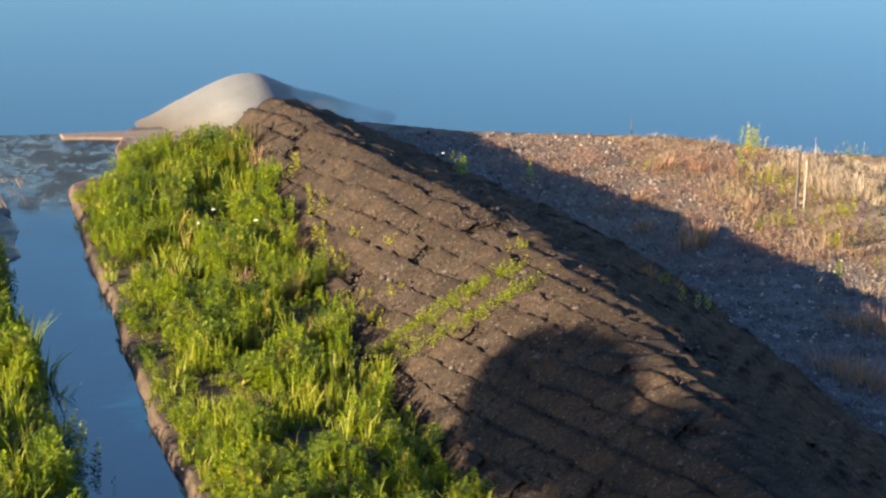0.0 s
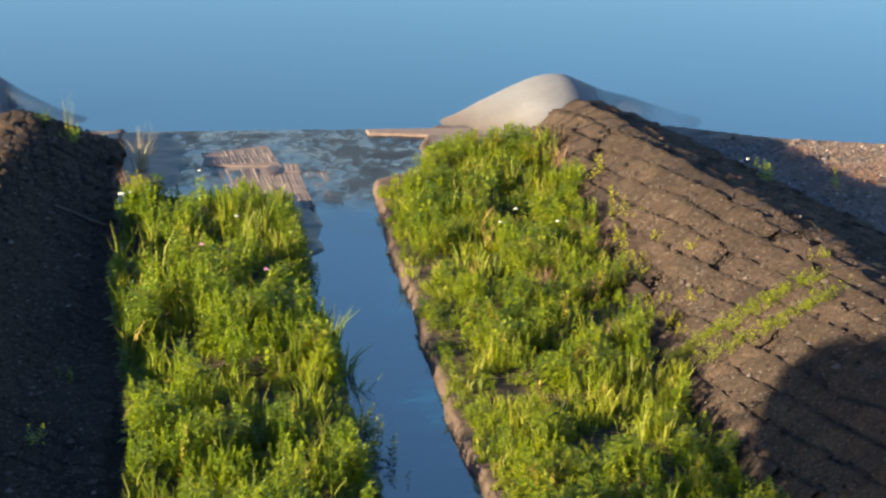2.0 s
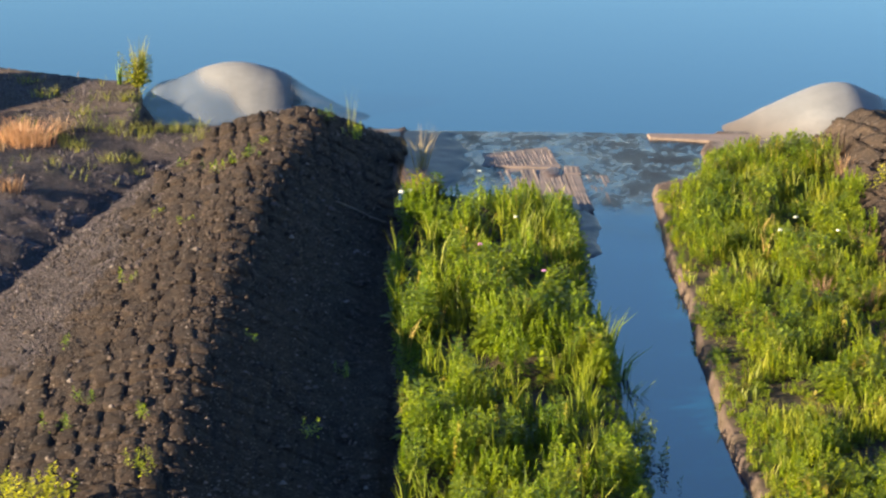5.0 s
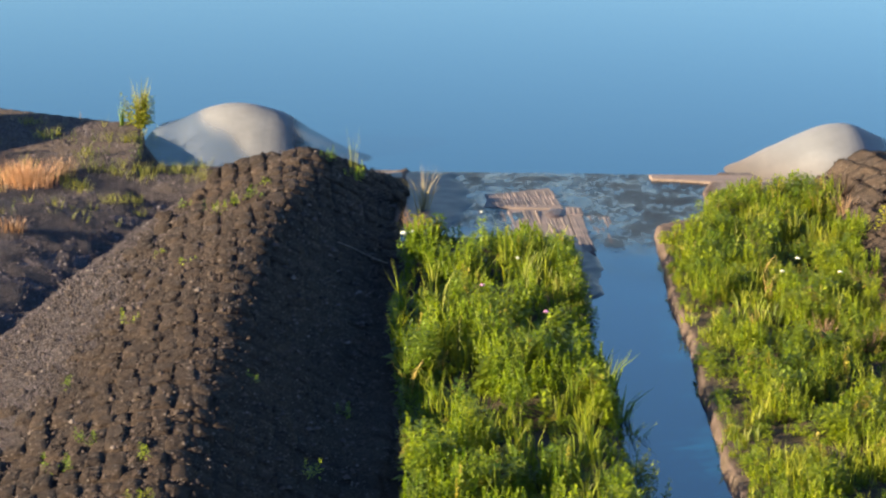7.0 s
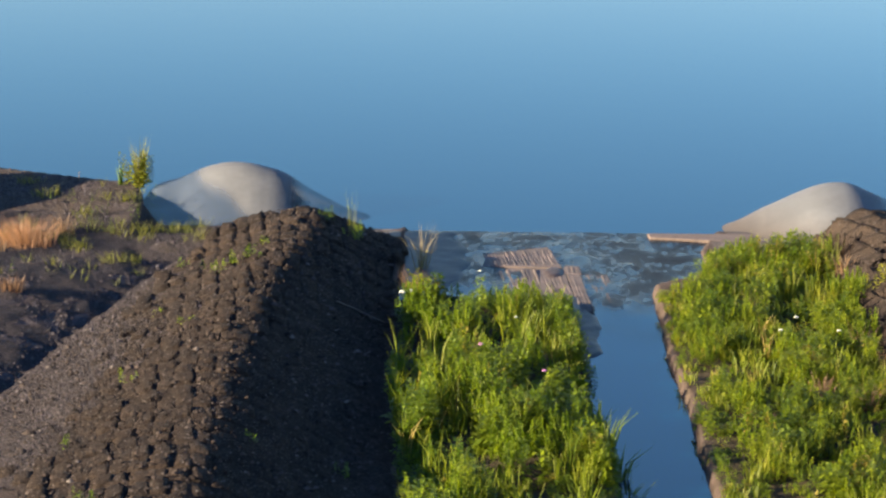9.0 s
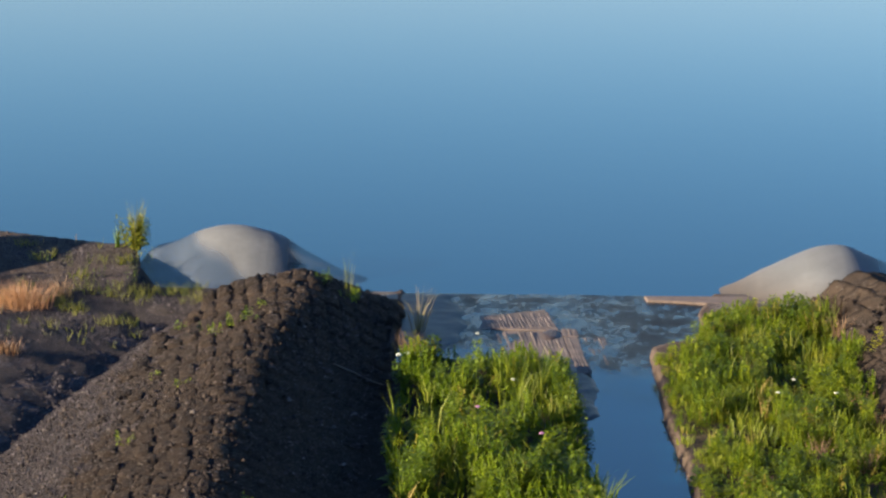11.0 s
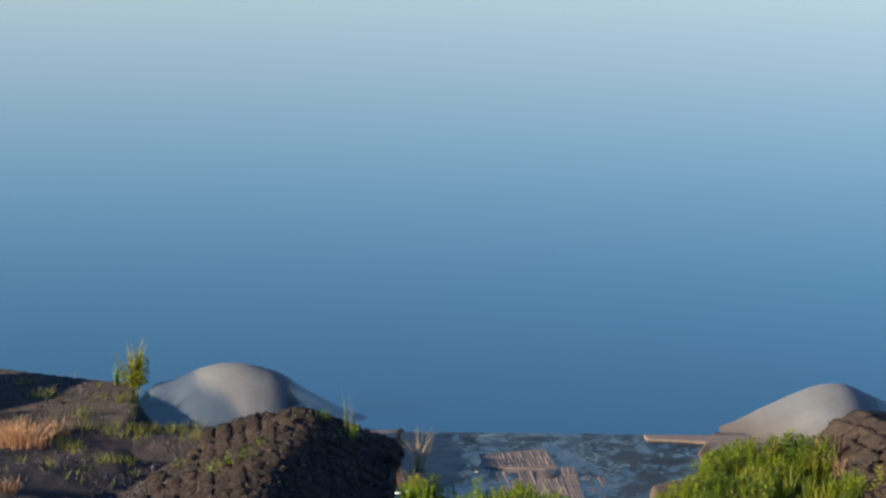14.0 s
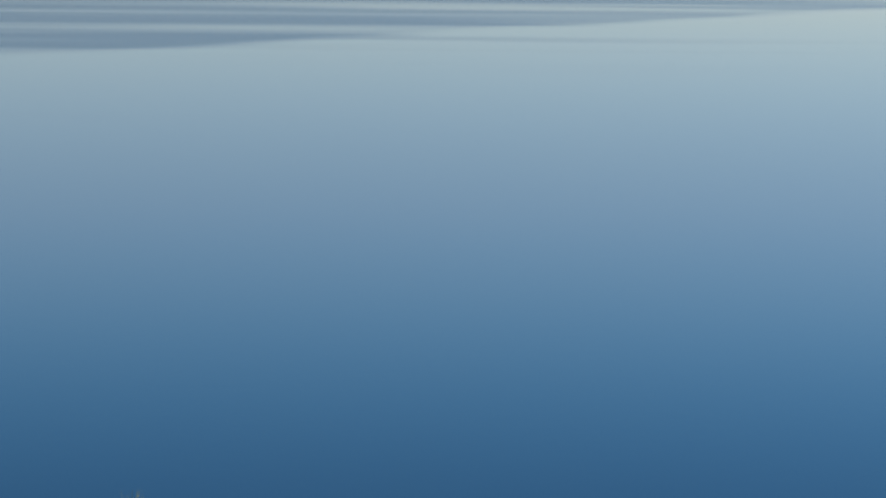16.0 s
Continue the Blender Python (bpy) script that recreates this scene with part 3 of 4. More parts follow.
tagged(new("mud_patch", mesh_grid("mud_patch", steps((0.10, 0.60, 0.04)), steps((57.6, 58.65, 0.07)),
                                  lambda X, Y: -0.02 + 0.10 * np.clip(1 - ((X - 0.36) / 0.23) ** 2 - ((Y - 58.15) / 0.45) ** 2 + 0.3 * tufty(X, Y, 5.0), 0, 1) ** 0.6, MUD)),
       "dark brown mud heap lying on the boards", "mud")


# ---- plants ----
def quat_dirs(az, up):
    return np.stack([np.cos(az) * np.cos(up), np.sin(az) * np.cos(up), np.sin(up)], -1)


def herbs(name, base, height, leaves, size, tones, material, seed, spread=0.10, droop=0.2):
    """Leafy stems in one mesh: base (n, 3), height (n), tones (n, 3)."""
    r = np.random.default_rng(seed)
    n = len(base)
    lean = r.normal(0, 0.10, (n, 2))
    k = leaves
    t = np.clip((np.arange(k) + r.random((n, k))) / k, 0, 1) ** 0.8
    az = np.arange(k) * 2.4 + r.random((n, 1)) * 6.28 + r.normal(0, 0.3, (n, k))
    up = r.normal(0.25, 0.35, (n, k)) - droop + 0.5 * t
    d = quat_dirs(az, up)
    side = np.stack([-np.sin(az), np.cos(az), np.zeros_like(az)], -1)
    nrm = np.cross(d, side)
    L = size * (1.25 - 0.65 * t) * r.uniform(0.7, 1.3, (n, k)) * (height[:, None] / 0.55) ** 0.5
    stem = base[:, None, :] + np.stack([lean[:, None, 0] * t * height[:, None], lean[:, None, 1] * t * height[:, None], (0.12 + 0.88 * t) * height[:, None]], -1)
    p0 = stem + d * (spread * (1 - t) * r.random((n, k)))[..., None]
    mid = p0 + d * (0.45 * L)[..., None] + nrm * (0.10 * L)[..., None] * -1
    w = (0.27 * L)[..., None]
    p3 = p0 + d * L[..., None] + np.array([0, 0, -1]) * (0.18 * L)[..., None]
    verts = np.stack([p0, mid + side * w, p3, mid - side * w], 2).reshape(-1, 3)
    m = n * k
    faces = np.arange(m * 4).reshape(m, 4)
    shade = tones[:, None, :] * (0.85 + 0.3 * r.random((n, k, 1)))
    tone = np.repeat(shade.reshape(-1, 3), 4, 0)
    return from_arrays(name, verts, faces, material, tone)


def blades(name, base, height, count, width, tones, material, seed, spread=0.07, bend=0.35, upright=0.25):
    """Tufts of bent blades in one mesh: base (n, 3), height (n), tones (n, 3)."""
    r = np.random.default_rng(seed)
    n, k = len(base), count
    az = r.random((n, k)) * 6.28
    out = np.stack([np.cos(az), np.sin(az), np.zeros_like(az)], -1)
    side = np.stack([-np.sin(az), np.cos(az), np.zeros_like(az)], -1)
    turn = r.random((n, k, 1)) * 3.14
    side = side * np.cos(turn) + out * np.sin(turn)
    h = height[:, None] * r.uniform(0.6, 1.1, (n, k))
    root = base[:, None, :] + out * (spread * r.random((n, k)))[..., None]
    upv = np.array([0, 0, 1.0])
    b = bend * r.random((n, k)) + 0.05
    p1 = root + upv * (0.55 * h)[..., None] + out * (0.30 * upright * h)[..., None]
    p2 = root + upv * (h * (1 - 0.3 * b))[..., None] + out * ((upright + b) * 0.6 * h)[..., None]
    w = width * r.uniform(0.7, 1.3, (n, k, 1))
    verts = np.stack([root - side * w, root + side * w, p1 - side * w * 0.9, p1 + side * w * 0.9, p2 - side * w * 0.12, p2 + side * w * 0.12], 2).reshape(-1, 3)
    m = n * k
    q = np.arange(m)[:, None] * 6
    faces = np.concatenate([q + np.array([[0, 1, 3, 2]]), q + np.array([[2, 3, 5, 4]])], 0)
    tone = np.repeat((tones[:, None, :] * (0.8 + 0.4 * r.random((n, k, 1)))).reshape(-1, 3), 6, 0)
    return from_arrays(name, verts, faces, material, tone)


def scatter(n, x0, x1, y0, y1, keep, seed):
    """Up to n spots of a box where keep(x, y) is above a random number, with the ground's height."""
    r = np.random.default_rng(seed)
    x, y = r.uniform(x0, x1, n), r.uniform(y0, y1, n)
    ok = keep(x, y) > r.random(n)
    x, y = x[ok], y[ok]
    z = ground_z(x, y)
    for form in (RIGHT, LEFT):
        z = z + mound_z(form, x, y) + 0.03 * (mound_z(form, x, y) > 0.06)
    return np.stack([x, y, z], -1)


def patches(p, scale, shift=0.0):
    return np.clip(0.5 + 0.9 * np.array([noise.noise(Vector((a * scale + shift, b * scale - shift, 1.7 + shift))) for a, b, c in p]), 0, 1)


def left_strip(x, y):
    edge = line((30, -1.6), (42.4, -1.95), (46.6, -2.32), (51, -2.58), (56, -2.5))(y)
    return (x > edge) * (x < chan_l(y) - 0.04 + 0.12 * np.sin(y * 1.9)) * (y < 55.2 + 0.25 * np.sin(x * 3))


def right_strip(x, y):
    a = np.where(y > 55.9, np.maximum(chan_r(y), 3.2) + 0.05, chan_r(y) + 0.13 + 0.06 * np.sin(y * 2.7) + 0.05 * np.sin(y * 6.1))
    return (x > a) * (x < RIGHT[0](y) + 0.10 + 0.16 * np.sin(y * 2.3)) * (y < 59.4)


def strip_tones(p, seed, shift):
    """For each plant how yellow or dark it is, in patches."""
    r = np.random.default_rng(seed)
    a, b = patches(p, 0.9, shift), patches(p, 2.3, shift + 9)
    mix = np.clip(0.5 * a + 0.5 * b + r.normal(0, 0.20, len(p)), 0, 1)[:, None]
    dark, light = np.array([0.40, 0.54, 0.46]), np.array([1.10, 1.08, 0.80])
    c = dark * (1 - mix) + light * mix
    pale = (patches(p, 1.5, shift + 21) > 0.74)[:, None]
    c = np.where(pale, c * (1.05, 1.0, 1.8), c)
    dry = ((r.random(len(p)) < 0.008) | ((patches(p, 1.3, shift + 41) > 0.80) & (r.random(len(p)) < 0.2)))[:, None]
    return np.where(dry, np.array([1.35, 0.92, 3.0]), c)


def plant_strip(inside, x0, x1, y1, tall, seed, shift, low_edge, grassy, gap, tint):
    r = np.random.default_rng(seed)
    p = scatter(int((x1 - x0) * (y1 - 35) * 60), x0, x1, 35, y1, lambda x, y: inside(x, y) * 0.95, seed)
    clump = patches(p * (1.0, 0.55, 1.0), 1.6, shift + 3)
    p, clump = p[clump > gap - 0.26], clump[clump > gap - 0.26]
    h = tall * (0.25 + 0.57 * smooth(clump, gap + 0.06, gap + 0.20) + 0.5 * np.clip(clump - gap - 0.2, 0, 1)) * r.uniform(0.65, 1.2, len(p)) * low_edge(p[:, 0], p[:, 1])
    tones = strip_tones(p, seed, shift) * tint
    kinds = patches(p, 1.2, shift + 33) + r.normal(0, 0.12, len(p))
    for k, (ok, leaves, size, droop, word) in enumerate(((kinds < 0.34, 34, 0.14, 0.35, "broad-leaved"), ((kinds >= 0.34) & (kinds < 0.58), 44, 0.085, 0.1, "leafy"), (kinds >= 0.58, 54, 0.070, -0.55, "narrow-leaved"))):
        tagged(new("wetland_herbs", herbs("wetland_herbs", p[ok], h[ok], leaves, size, tones[ok], LEAF, seed + 10 + k, droop=droop)),
               "dense bright green " + word + " wetland herbs on the bank", "herbs", kind="stuff")
    p = scatter(int((x1 - x0) * (y1 - 35) * grassy), x0, x1, 35, y1, lambda x, y: inside(x, y) * 0.8, seed + 1)
    grow = patches(p, 1.1, shift + 5)
    p, grow = p[grow > 0.42], grow[grow > 0.42]
    h = tall * (0.25 + 0.95 * grow) * np.random.default_rng(seed + 2).uniform(0.6, 1.3, len(p)) * low_edge(p[:, 0], p[:, 1])
    tagged(new("wetland_grass", blades("wetland_grass", p, h, 7, 0.009, strip_tones(p, seed + 1, shift + 1) * tint * (1.05, 1.0, 1.0), BLADE, seed + 2)),
           "tall green wetland grass among the herbs", "grass", kind="stuff")


plant_strip(left_strip, -2.8, 2.4, 55.5, 0.74, 100, 2.0, lambda x, y: (0.62 + 0.38 * smooth(chan_l(y) - x, 0.0, 0.7)) * (1 - 0.40 * smooth(y, 53.4, 55.0)) * (1 + 0.20 * (1 - smooth(x, -2.2, -0.8))), 13, 0.38, (0.95, 0.98, 0.88))
plant_strip(right_strip, 2.3, 8.3, 59.5, 0.52, 200, 7.0, lambda x, y: 0.45 + 0.55 * smooth(x - chan_r(y), 0.15, 0.8), 26, 0.30, (1.06, 1.03, 1.02))

# dry grass and weeds on the flats
p = scatter(13000, 11.5, 21, 40, 59.5, lambda x, y: smooth(x + 0.30 * (y - 50), 14.4, 17.4) * (y < shore_y(x) - 0.1) * 0.8, 301)
q = patches(p, 0.9, 4.0)
q = q - 0.22 * (1 - smooth(p[:, 0] + 0.3 * (p[:, 1] - 50), 15.6, 17.4))
p, q = p[q > 0.34], q[q > 0.34]
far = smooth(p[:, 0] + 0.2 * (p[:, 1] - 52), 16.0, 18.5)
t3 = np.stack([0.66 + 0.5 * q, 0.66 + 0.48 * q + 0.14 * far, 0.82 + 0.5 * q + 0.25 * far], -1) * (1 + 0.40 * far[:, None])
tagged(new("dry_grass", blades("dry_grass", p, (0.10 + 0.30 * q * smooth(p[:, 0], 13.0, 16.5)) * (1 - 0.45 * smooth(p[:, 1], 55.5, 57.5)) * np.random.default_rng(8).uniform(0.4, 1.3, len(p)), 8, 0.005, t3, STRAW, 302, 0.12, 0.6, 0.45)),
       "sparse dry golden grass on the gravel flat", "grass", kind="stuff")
p = scatter(11000, -13.8, -8.4, 47, 65.6, lambda x, y: (1 - smooth(x, -10.4, -8.7)) * smooth(y, 57.5, 59) * (y < 60.5) * (mound_z(LEFT, x, y) < 0.05), 303)
q = patches(p, 1.0, 6.0)
p, q = p[q > 0.86], q[q > 0.86]
t3 = np.stack([0.22 + 0.25 * q, 0.21 + 0.24 * q, 0.21 + 0.24 * q], -1)
tagged(new("dry_grass", blades("dry_grass", p, 0.10 + 0.26 * q, 7, 0.007, t3, STRAW, 304, 0.12, 0.6, 0.45)),
       "sparse dry brown grass on the raised field", "grass", kind="stuff")


p = scatter(6000, -13.5, -6.9, 47, 63, lambda x, y: smooth(y, 55.5, 58) * (y < shore_y(x) - 0.2) * (mound_z(LEFT, x, y) < 0.15), 305)
q = patches(p, 1.4, 16.0)
p, q = p[q > 0.72], q[q > 0.72]
tagged(new("low_scrub", blades("low_scrub", p, 0.06 + 0.22 * q, 4, 0.005, np.stack([0.40 + 0.3 * q, 0.36 + 0.25 * q, 0.9 + 0.5 * q], -1), BLADE, 306, 0.12, 0.6, 0.6)),
       "low dull olive scrub on gravelly ground", "scrub", kind="stuff")


# rusty low growth on the lit gravel
p = scatter(5200, 10.8, 17.5, 49.5, 59.2, lambda x, y: smooth(x + 0.30 * (y - 50), 11.4, 13.6) * (mound_z(RIGHT, x, y) < 0.05) * (y < shore_y(x) - 0.15), 307)
q = patches(p, 1.6, 26.0)
p, q = p[q > 0.38], q[q > 0.38]
tagged(new("low_scrub", herbs("low_scrub", p, 0.05 + 0.20 * q, 12, 0.055, np.stack([0.55 + 0.75 * q, 0.40 + 0.52 * q, 0.40 + 0.50 * q], -1), STRAW, 308)),
       "low rusty brown dry growth on the gravel flat", "scrub", kind="stuff")


# loose stones on the gravel
def stones(name, p, size, material, seed):
    r = np.random.default_rng(seed)
    n = len(p)
    dirs = np.array([(1, 0, 0), (0, 1, 0), (-1, 0, 0), (0, -1, 0), (0, 0, 1)], float)
    s = size * np.exp(r.normal(0, 0.45, (n, 1, 1)))
    v = p[:, None, :] + dirs * s * r.uniform(0.55, 1.25, (n, 5, 1)) * np.array([1, 1, 0.8])
    a = r.random(n) * 6.28
    rel = v - p[:, None, :]
    ca, sa = np.cos(a)[:, None], np.sin(a)[:, None]
    v = np.stack([rel[..., 0] * ca - rel[..., 1] * sa, rel[..., 0] * sa + rel[..., 1] * ca, rel[..., 2]], -1) + p[:, None, :]
    f = np.array([(0, 1, 4), (1, 2, 4), (2, 3, 4), (3, 0, 4)])
    faces = (np.arange(n)[:, None, None] * 5 + f).reshape(-1, 3)
    return from_arrays(name, v.reshape(-1, 3), faces, material)


def dull(b):
    b.inputs["Roughness"].default_value = 0.95
    b.inputs["Specular IOR Level"].default_value = 0.1


STONE = mat("stone", lambda t, b: (dull(b), t.links.new(ramp(t, island(t), (0.0, (0.035, 0.030, 0.027)), (0.86, (0.12, 0.098, 0.085)), (1.0, (0.26, 0.22, 0.19))), b.inputs["Base Color"]),
                                   bump(t, b, noise_tex(t, 60, 3), 0.3, 0.01)))

GRIT = mat("grit", lambda t, b: (dull(b), t.links.new(ramp(t, island(t), (0.0, (0.016, 0.0145, 0.015)), (0.9, (0.058, 0.050, 0.051)), (1.0, (0.12, 0.107, 0.107))), b.inputs["Base Color"])))


def flats(x, y):
    free = (mound_z(RIGHT, x, y) < 0.12) * (mound_z(LEFT, x, y) < 0.12) * (y < shore_y(x) - 0.1)
    return free * ((x > 7.6) + (x < -6.5))


p = scatter(46000, 8.5, 19, 39, 60.5, flats, 311)
tagged(new("gravel_stones", stones("gravel_stones", p, 0.024, STONE, 312)), "loose grey gravel stones on the flat", "gravel", kind="stuff")
p = scatter(52000, -13.8, -6.6, 44, 66, flats, 313)
tagged(new("gravel_stones", stones("gravel_stones", p, 0.018, GRIT, 314)), "loose grey gravel stones beside the embankment", "gravel", kind="stuff")
p = scatter(34000, -12.0, -5.8, 37, 57, lambda x, y: (mound_z(LEFT, x, y) > 0.01) * (x < LEFT[0](y) + 2.9), 319)
tagged(new("gravel_stones", stones("gravel_stones", p - (0, 0, 0.01), 0.017, GRIT, 320)), "loose grey gravel on the embankment's lower slope", "gravel", kind="stuff")
CRUMB = mat("earth_crumb", lambda t, b: (dull(b), t.links.new(ramp(t, island(t), (0.0, (0.007, 0.0056, 0.005)), (0.94, (0.052, 0.041, 0.034)), (1.0, (0.10, 0.086, 0.075))), b.inputs["Base Color"]),
                                         bump(t, b, noise_tex(t, 60, 3), 0.3, 0.01)))
p = scatter(26000, 5.8, 14.8, 36, 60.5, lambda x, y: (mound_z(RIGHT, x, y) > 0.15) * 1.0, 315)
tagged(new("earth_crumbs", stones("earth_crumbs", p + (0, 0, 0.04), 0.024, CRUMB, 316)), "small crumbs and pale stones on the embankment", "crumbs", kind="stuff")
p = scatter(14000, -10.5, -1.8, 36, 60.5, lambda x, y: (mound_z(LEFT, x, y) > 0.15) * 1.0, 317)
tagged(new("earth_crumbs", stones("earth_crumbs", p + (0, 0, 0.03), 0.024, CRUMB, 318)), "small crumbs and pale stones on the embankment", "crumbs", kind="stuff")


# ---- trees added out of view, whose shade falls on the near embankment ----
def tree(x, y, crown, radii, seed):
    thing = tagged(new("tree"), "leafy unseen tree added to shade the near embankment", "tree")
    r = np.random.default_rng(seed)
    bm = bmesh.new()
    bmesh.ops.create_cone(bm, cap_ends=True, segments=10, radius1=0.22, radius2=0.09, depth=crown, matrix=Matrix.Translation((x, y, crown / 2)))
    for k in range(7):
        a = k * 0.9
        limb = look((x, y, crown - 1.6 + 0.2 * k), (x + math.cos(a) * radii[0], y + math.sin(a) * radii[1], crown + 0.2))
        bmesh.ops.create_cone(bm, cap_ends=True, segments=6, radius1=0.03, radius2=0.07, depth=2.2, matrix=limb @ Matrix.Translation((0, 0, -1.1)))
    me = bpy.data.meshes.new("trunk")
    bm.to_mesh(me)
    bm.free()
    me.materials.append(BARK)
    part("trunk", me, thing)
    n = 2200
    d = r.normal(size=(n, 3))
    d /= np.linalg.norm(d, axis=1)[:, None]
    p = np.array([x, y, crown]) + d * (r.random((n, 1)) ** 0.4) * np.array(radii) * r.uniform(0.62, 1.2, (n, 1))
    part("crown", herbs("crown", p, np.full(n, 0.5), 22, 0.36, np.full((n, 3), 0.6), LEAF, seed, 0.35), thing)
    return thing


tree(-16.2, 30.3, 7.80, (1.5, 2.2, 0.60), 401)
tree(-16.9, 24.9, 8.20, (1.6, 2.8, 1.00), 402)


# ---- single plants and small things ----
def spot(x, y):
    z = float(ground_z(np.array([x]), np.array([y]))[0])
    for form in (RIGHT, LEFT):
        m = float(mound_z(form, np.array([x]), np.array([y]))[0])
        z += m + (0.05 if m > 0.06 else 0.0)
    return z


def tuft(name, x, y, height, stems, width, tone, material, label, category, spread=0.1, bend=0.3, upright=0.2, seed=1):
    z = spot(x, y)
    me = blades(name, np.array([[0.0, 0.0, -0.03]]), np.array([height]), stems, width, np.array([tone], float), material, seed, spread, bend, upright)
    ob = new(name, me)
    ob.matrix_basis = pose(x, y, z)
    return tagged(ob, label, category)


def weed(name, x, y, height, stems, leaf, tone, label, seed=1, spread=0.12, flower=None):
    """A bush of a few leafy stems; flower: (material, radius, how many heads)."""
    thing = tagged(new(name), label, "plant")
    thing.matrix_basis = pose(x, y, spot(x, y))
    r = np.random.default_rng(seed)
    base = np.c_[r.normal(0, spread, (stems, 2)), np.full(stems, -0.02)]
    part("foliage", herbs("foliage", base, height * r.uniform(0.6, 1.1, stems), 26, leaf, np.tile(tone, (stems, 1)) * r.uniform(0.8, 1.2, (stems, 1)), LEAF, seed, 0.06), thing)
    if flower:
        material, radius, heads = flower
        for k in range(heads):
            bm = bmesh.new()
            for j in range(14):
                a, d = j * 2.4, radius * math.sqrt(j / 14)
                bmesh.ops.create_icosphere(bm, subdivisions=1, radius=radius * 0.30, matrix=Matrix.Translation((d * math.cos(a), d * math.sin(a), -0.4 * d * d / radius)))
            me = bpy.data.meshes.new("flower_head")
            bm.to_mesh(me)
            bm.free()
            me.materials.append(material)
            part("flower_head", me, thing, "flat flower head", pose(base[k % stems][0] + r.normal(0, 0.05), base[k % stems][1] + r.normal(0, 0.05), height * r.uniform(1.0, 1.15)))
    return thing


WHITE = mat("white_petal", build_plain((0.28, 0.29, 0.23), (0.42, 0.43, 0.36), 30.0, 0.6, 0.1))
PURPLE = mat("purple_petal", build_plain((0.18, 0.07, 0.15), (0.30, 0.14, 0.25), 30.0, 0.6, 0.1))
FRESH, OLIVE, PALE = (1.1, 1.15, 0.9), (0.6, 0.75, 0.7), (1.3, 1.15, 2.0)

# along the skyline beyond the left embankment
weed("grass_clump", -8.72, 62.8, 0.74, 34, 0.10, (0.95, 0.82, 1.3), "tall yellow-green clump standing at the skyline", 11, 0.13)
tuft("grass_clump", -8.70, 62.8, 1.12, 60, 0.011, (0.8, 0.68, 1.3), BLADE, "tall green grass stems rising from a clump", "grass", 0.10, 0.15, 0.12, 12)
tuft("grass_clump", -9.15, 62.9, 0.55, 20, 0.009, (0.6, 0.8, 0.7), BLADE, "small dark green grass clump at the skyline", "grass", 0.05, 0.15, 0.12, 13)
for k, (x, h) in enumerate(((-10.1, 0.30), (-10.8, 0.22), (-11.6, 0.25))):
    tuft("tall_grass", x, 63.2, h, 3, 0.006, (0.6, 0.6, 0.6), STRAW, "thin dry grass stems on the field's edge", "grass", 0.03, 0.1, 0.1, 14 + k)
# dry bush and weeds on the raised field
tuft("dry_bush", -10.55, 58.7, 0.52, 760, 0.0045, (1.25, 1.0, 0.95), STRAW, "bushy orange dry grass on the raised field", "grass", 0.68, 0.6, 0.35, 21)
tuft("dry_bush", -9.9, 59.6, 0.42, 110, 0.006, (0.8, 0.75, 0.8), STRAW, "low brown dry grass on the raised field", "grass", 0.30, 0.35, 0.25, 22)
tuft("dry_bush", -10.1, 54.6, 0.30, 120, 0.006, (0.6, 0.5, 0.5), STRAW, "low brown dry grass beside the gravel", "grass", 0.30, 0.35, 0.25, 23)
for k, (x, y, h) in enumerate(((-9.2, 59.8, 0.36), (-8.55, 60.6, 0.46), (-8.5, 61.6, 0.46), (-7.4, 60.0, 0.30), (-7.7, 60.2, 0.28), (-9.75, 61.3, 0.36), (-9.3, 60.8, 0.34), (-10.4, 55.6, 0.34), (-9.5, 60.2, 0.3), (-8.9, 59.7, 0.32), (-10.3, 61.8, 0.3))):
    weed("weed", x, y, h, 4, 0.06, (0.55, 0.58, 0.9), "dull green low weed on gravelly ground", 30 + k, 0.14)
# added beyond the view's left edge, only for the shadow it throws
weed("shrub", -14.6, 60.2, 1.05, 60, 0.16, (0.6, 0.6, 0.6), "dense unseen shrub added to shade the raised field", 58, 0.75)
# on the crest and foot of the left embankment
tuft("tall_grass", -3.80, 58.7, 1.05, 10, 0.005, (0.9, 0.8, 1.4), BLADE, "very tall thin grass stems on the embankment", "grass", 0.10, 0.08, 0.06, 41)
weed("weed", -3.70, 58.5, 0.34, 6, 0.09, FRESH, "green weed on the dark embankment", 42, 0.10)
weed("weed", -4.25, 58.9, 0.32, 5, 0.09, OLIVE, "green weed on the dark embankment", 43, 0.09)
tuft("reed_tuft", -2.34, 58.3, 0.95, 30, 0.010, (0.80, 0.92, 0.80), STRAW, "pale spiky tuft at the embankment's foot", "grass", 0.14, 0.25, 0.45, 44).location.z = 0.01
weed("weed", -2.25, 54.7, 0.75, 6, 0.10, (1.5, 1.15, 1.5), "yellowish straggly plant at the embankment's foot", 45, 0.15)
tuft("dry_tuft", -2.40, 55.25, 0.72, 60, 0.008, (1.1, 0.95, 0.95), STRAW, "pale dry grass tuft at the embankment's foot", "grass", 0.14, 0.3, 0.25, 46)
weed("white_flower", -2.33, 53.6, 0.62, 3, 0.09, OLIVE, "white umbel flowers at the strip's edge", 47, 0.08, (WHITE, 0.055, 2))
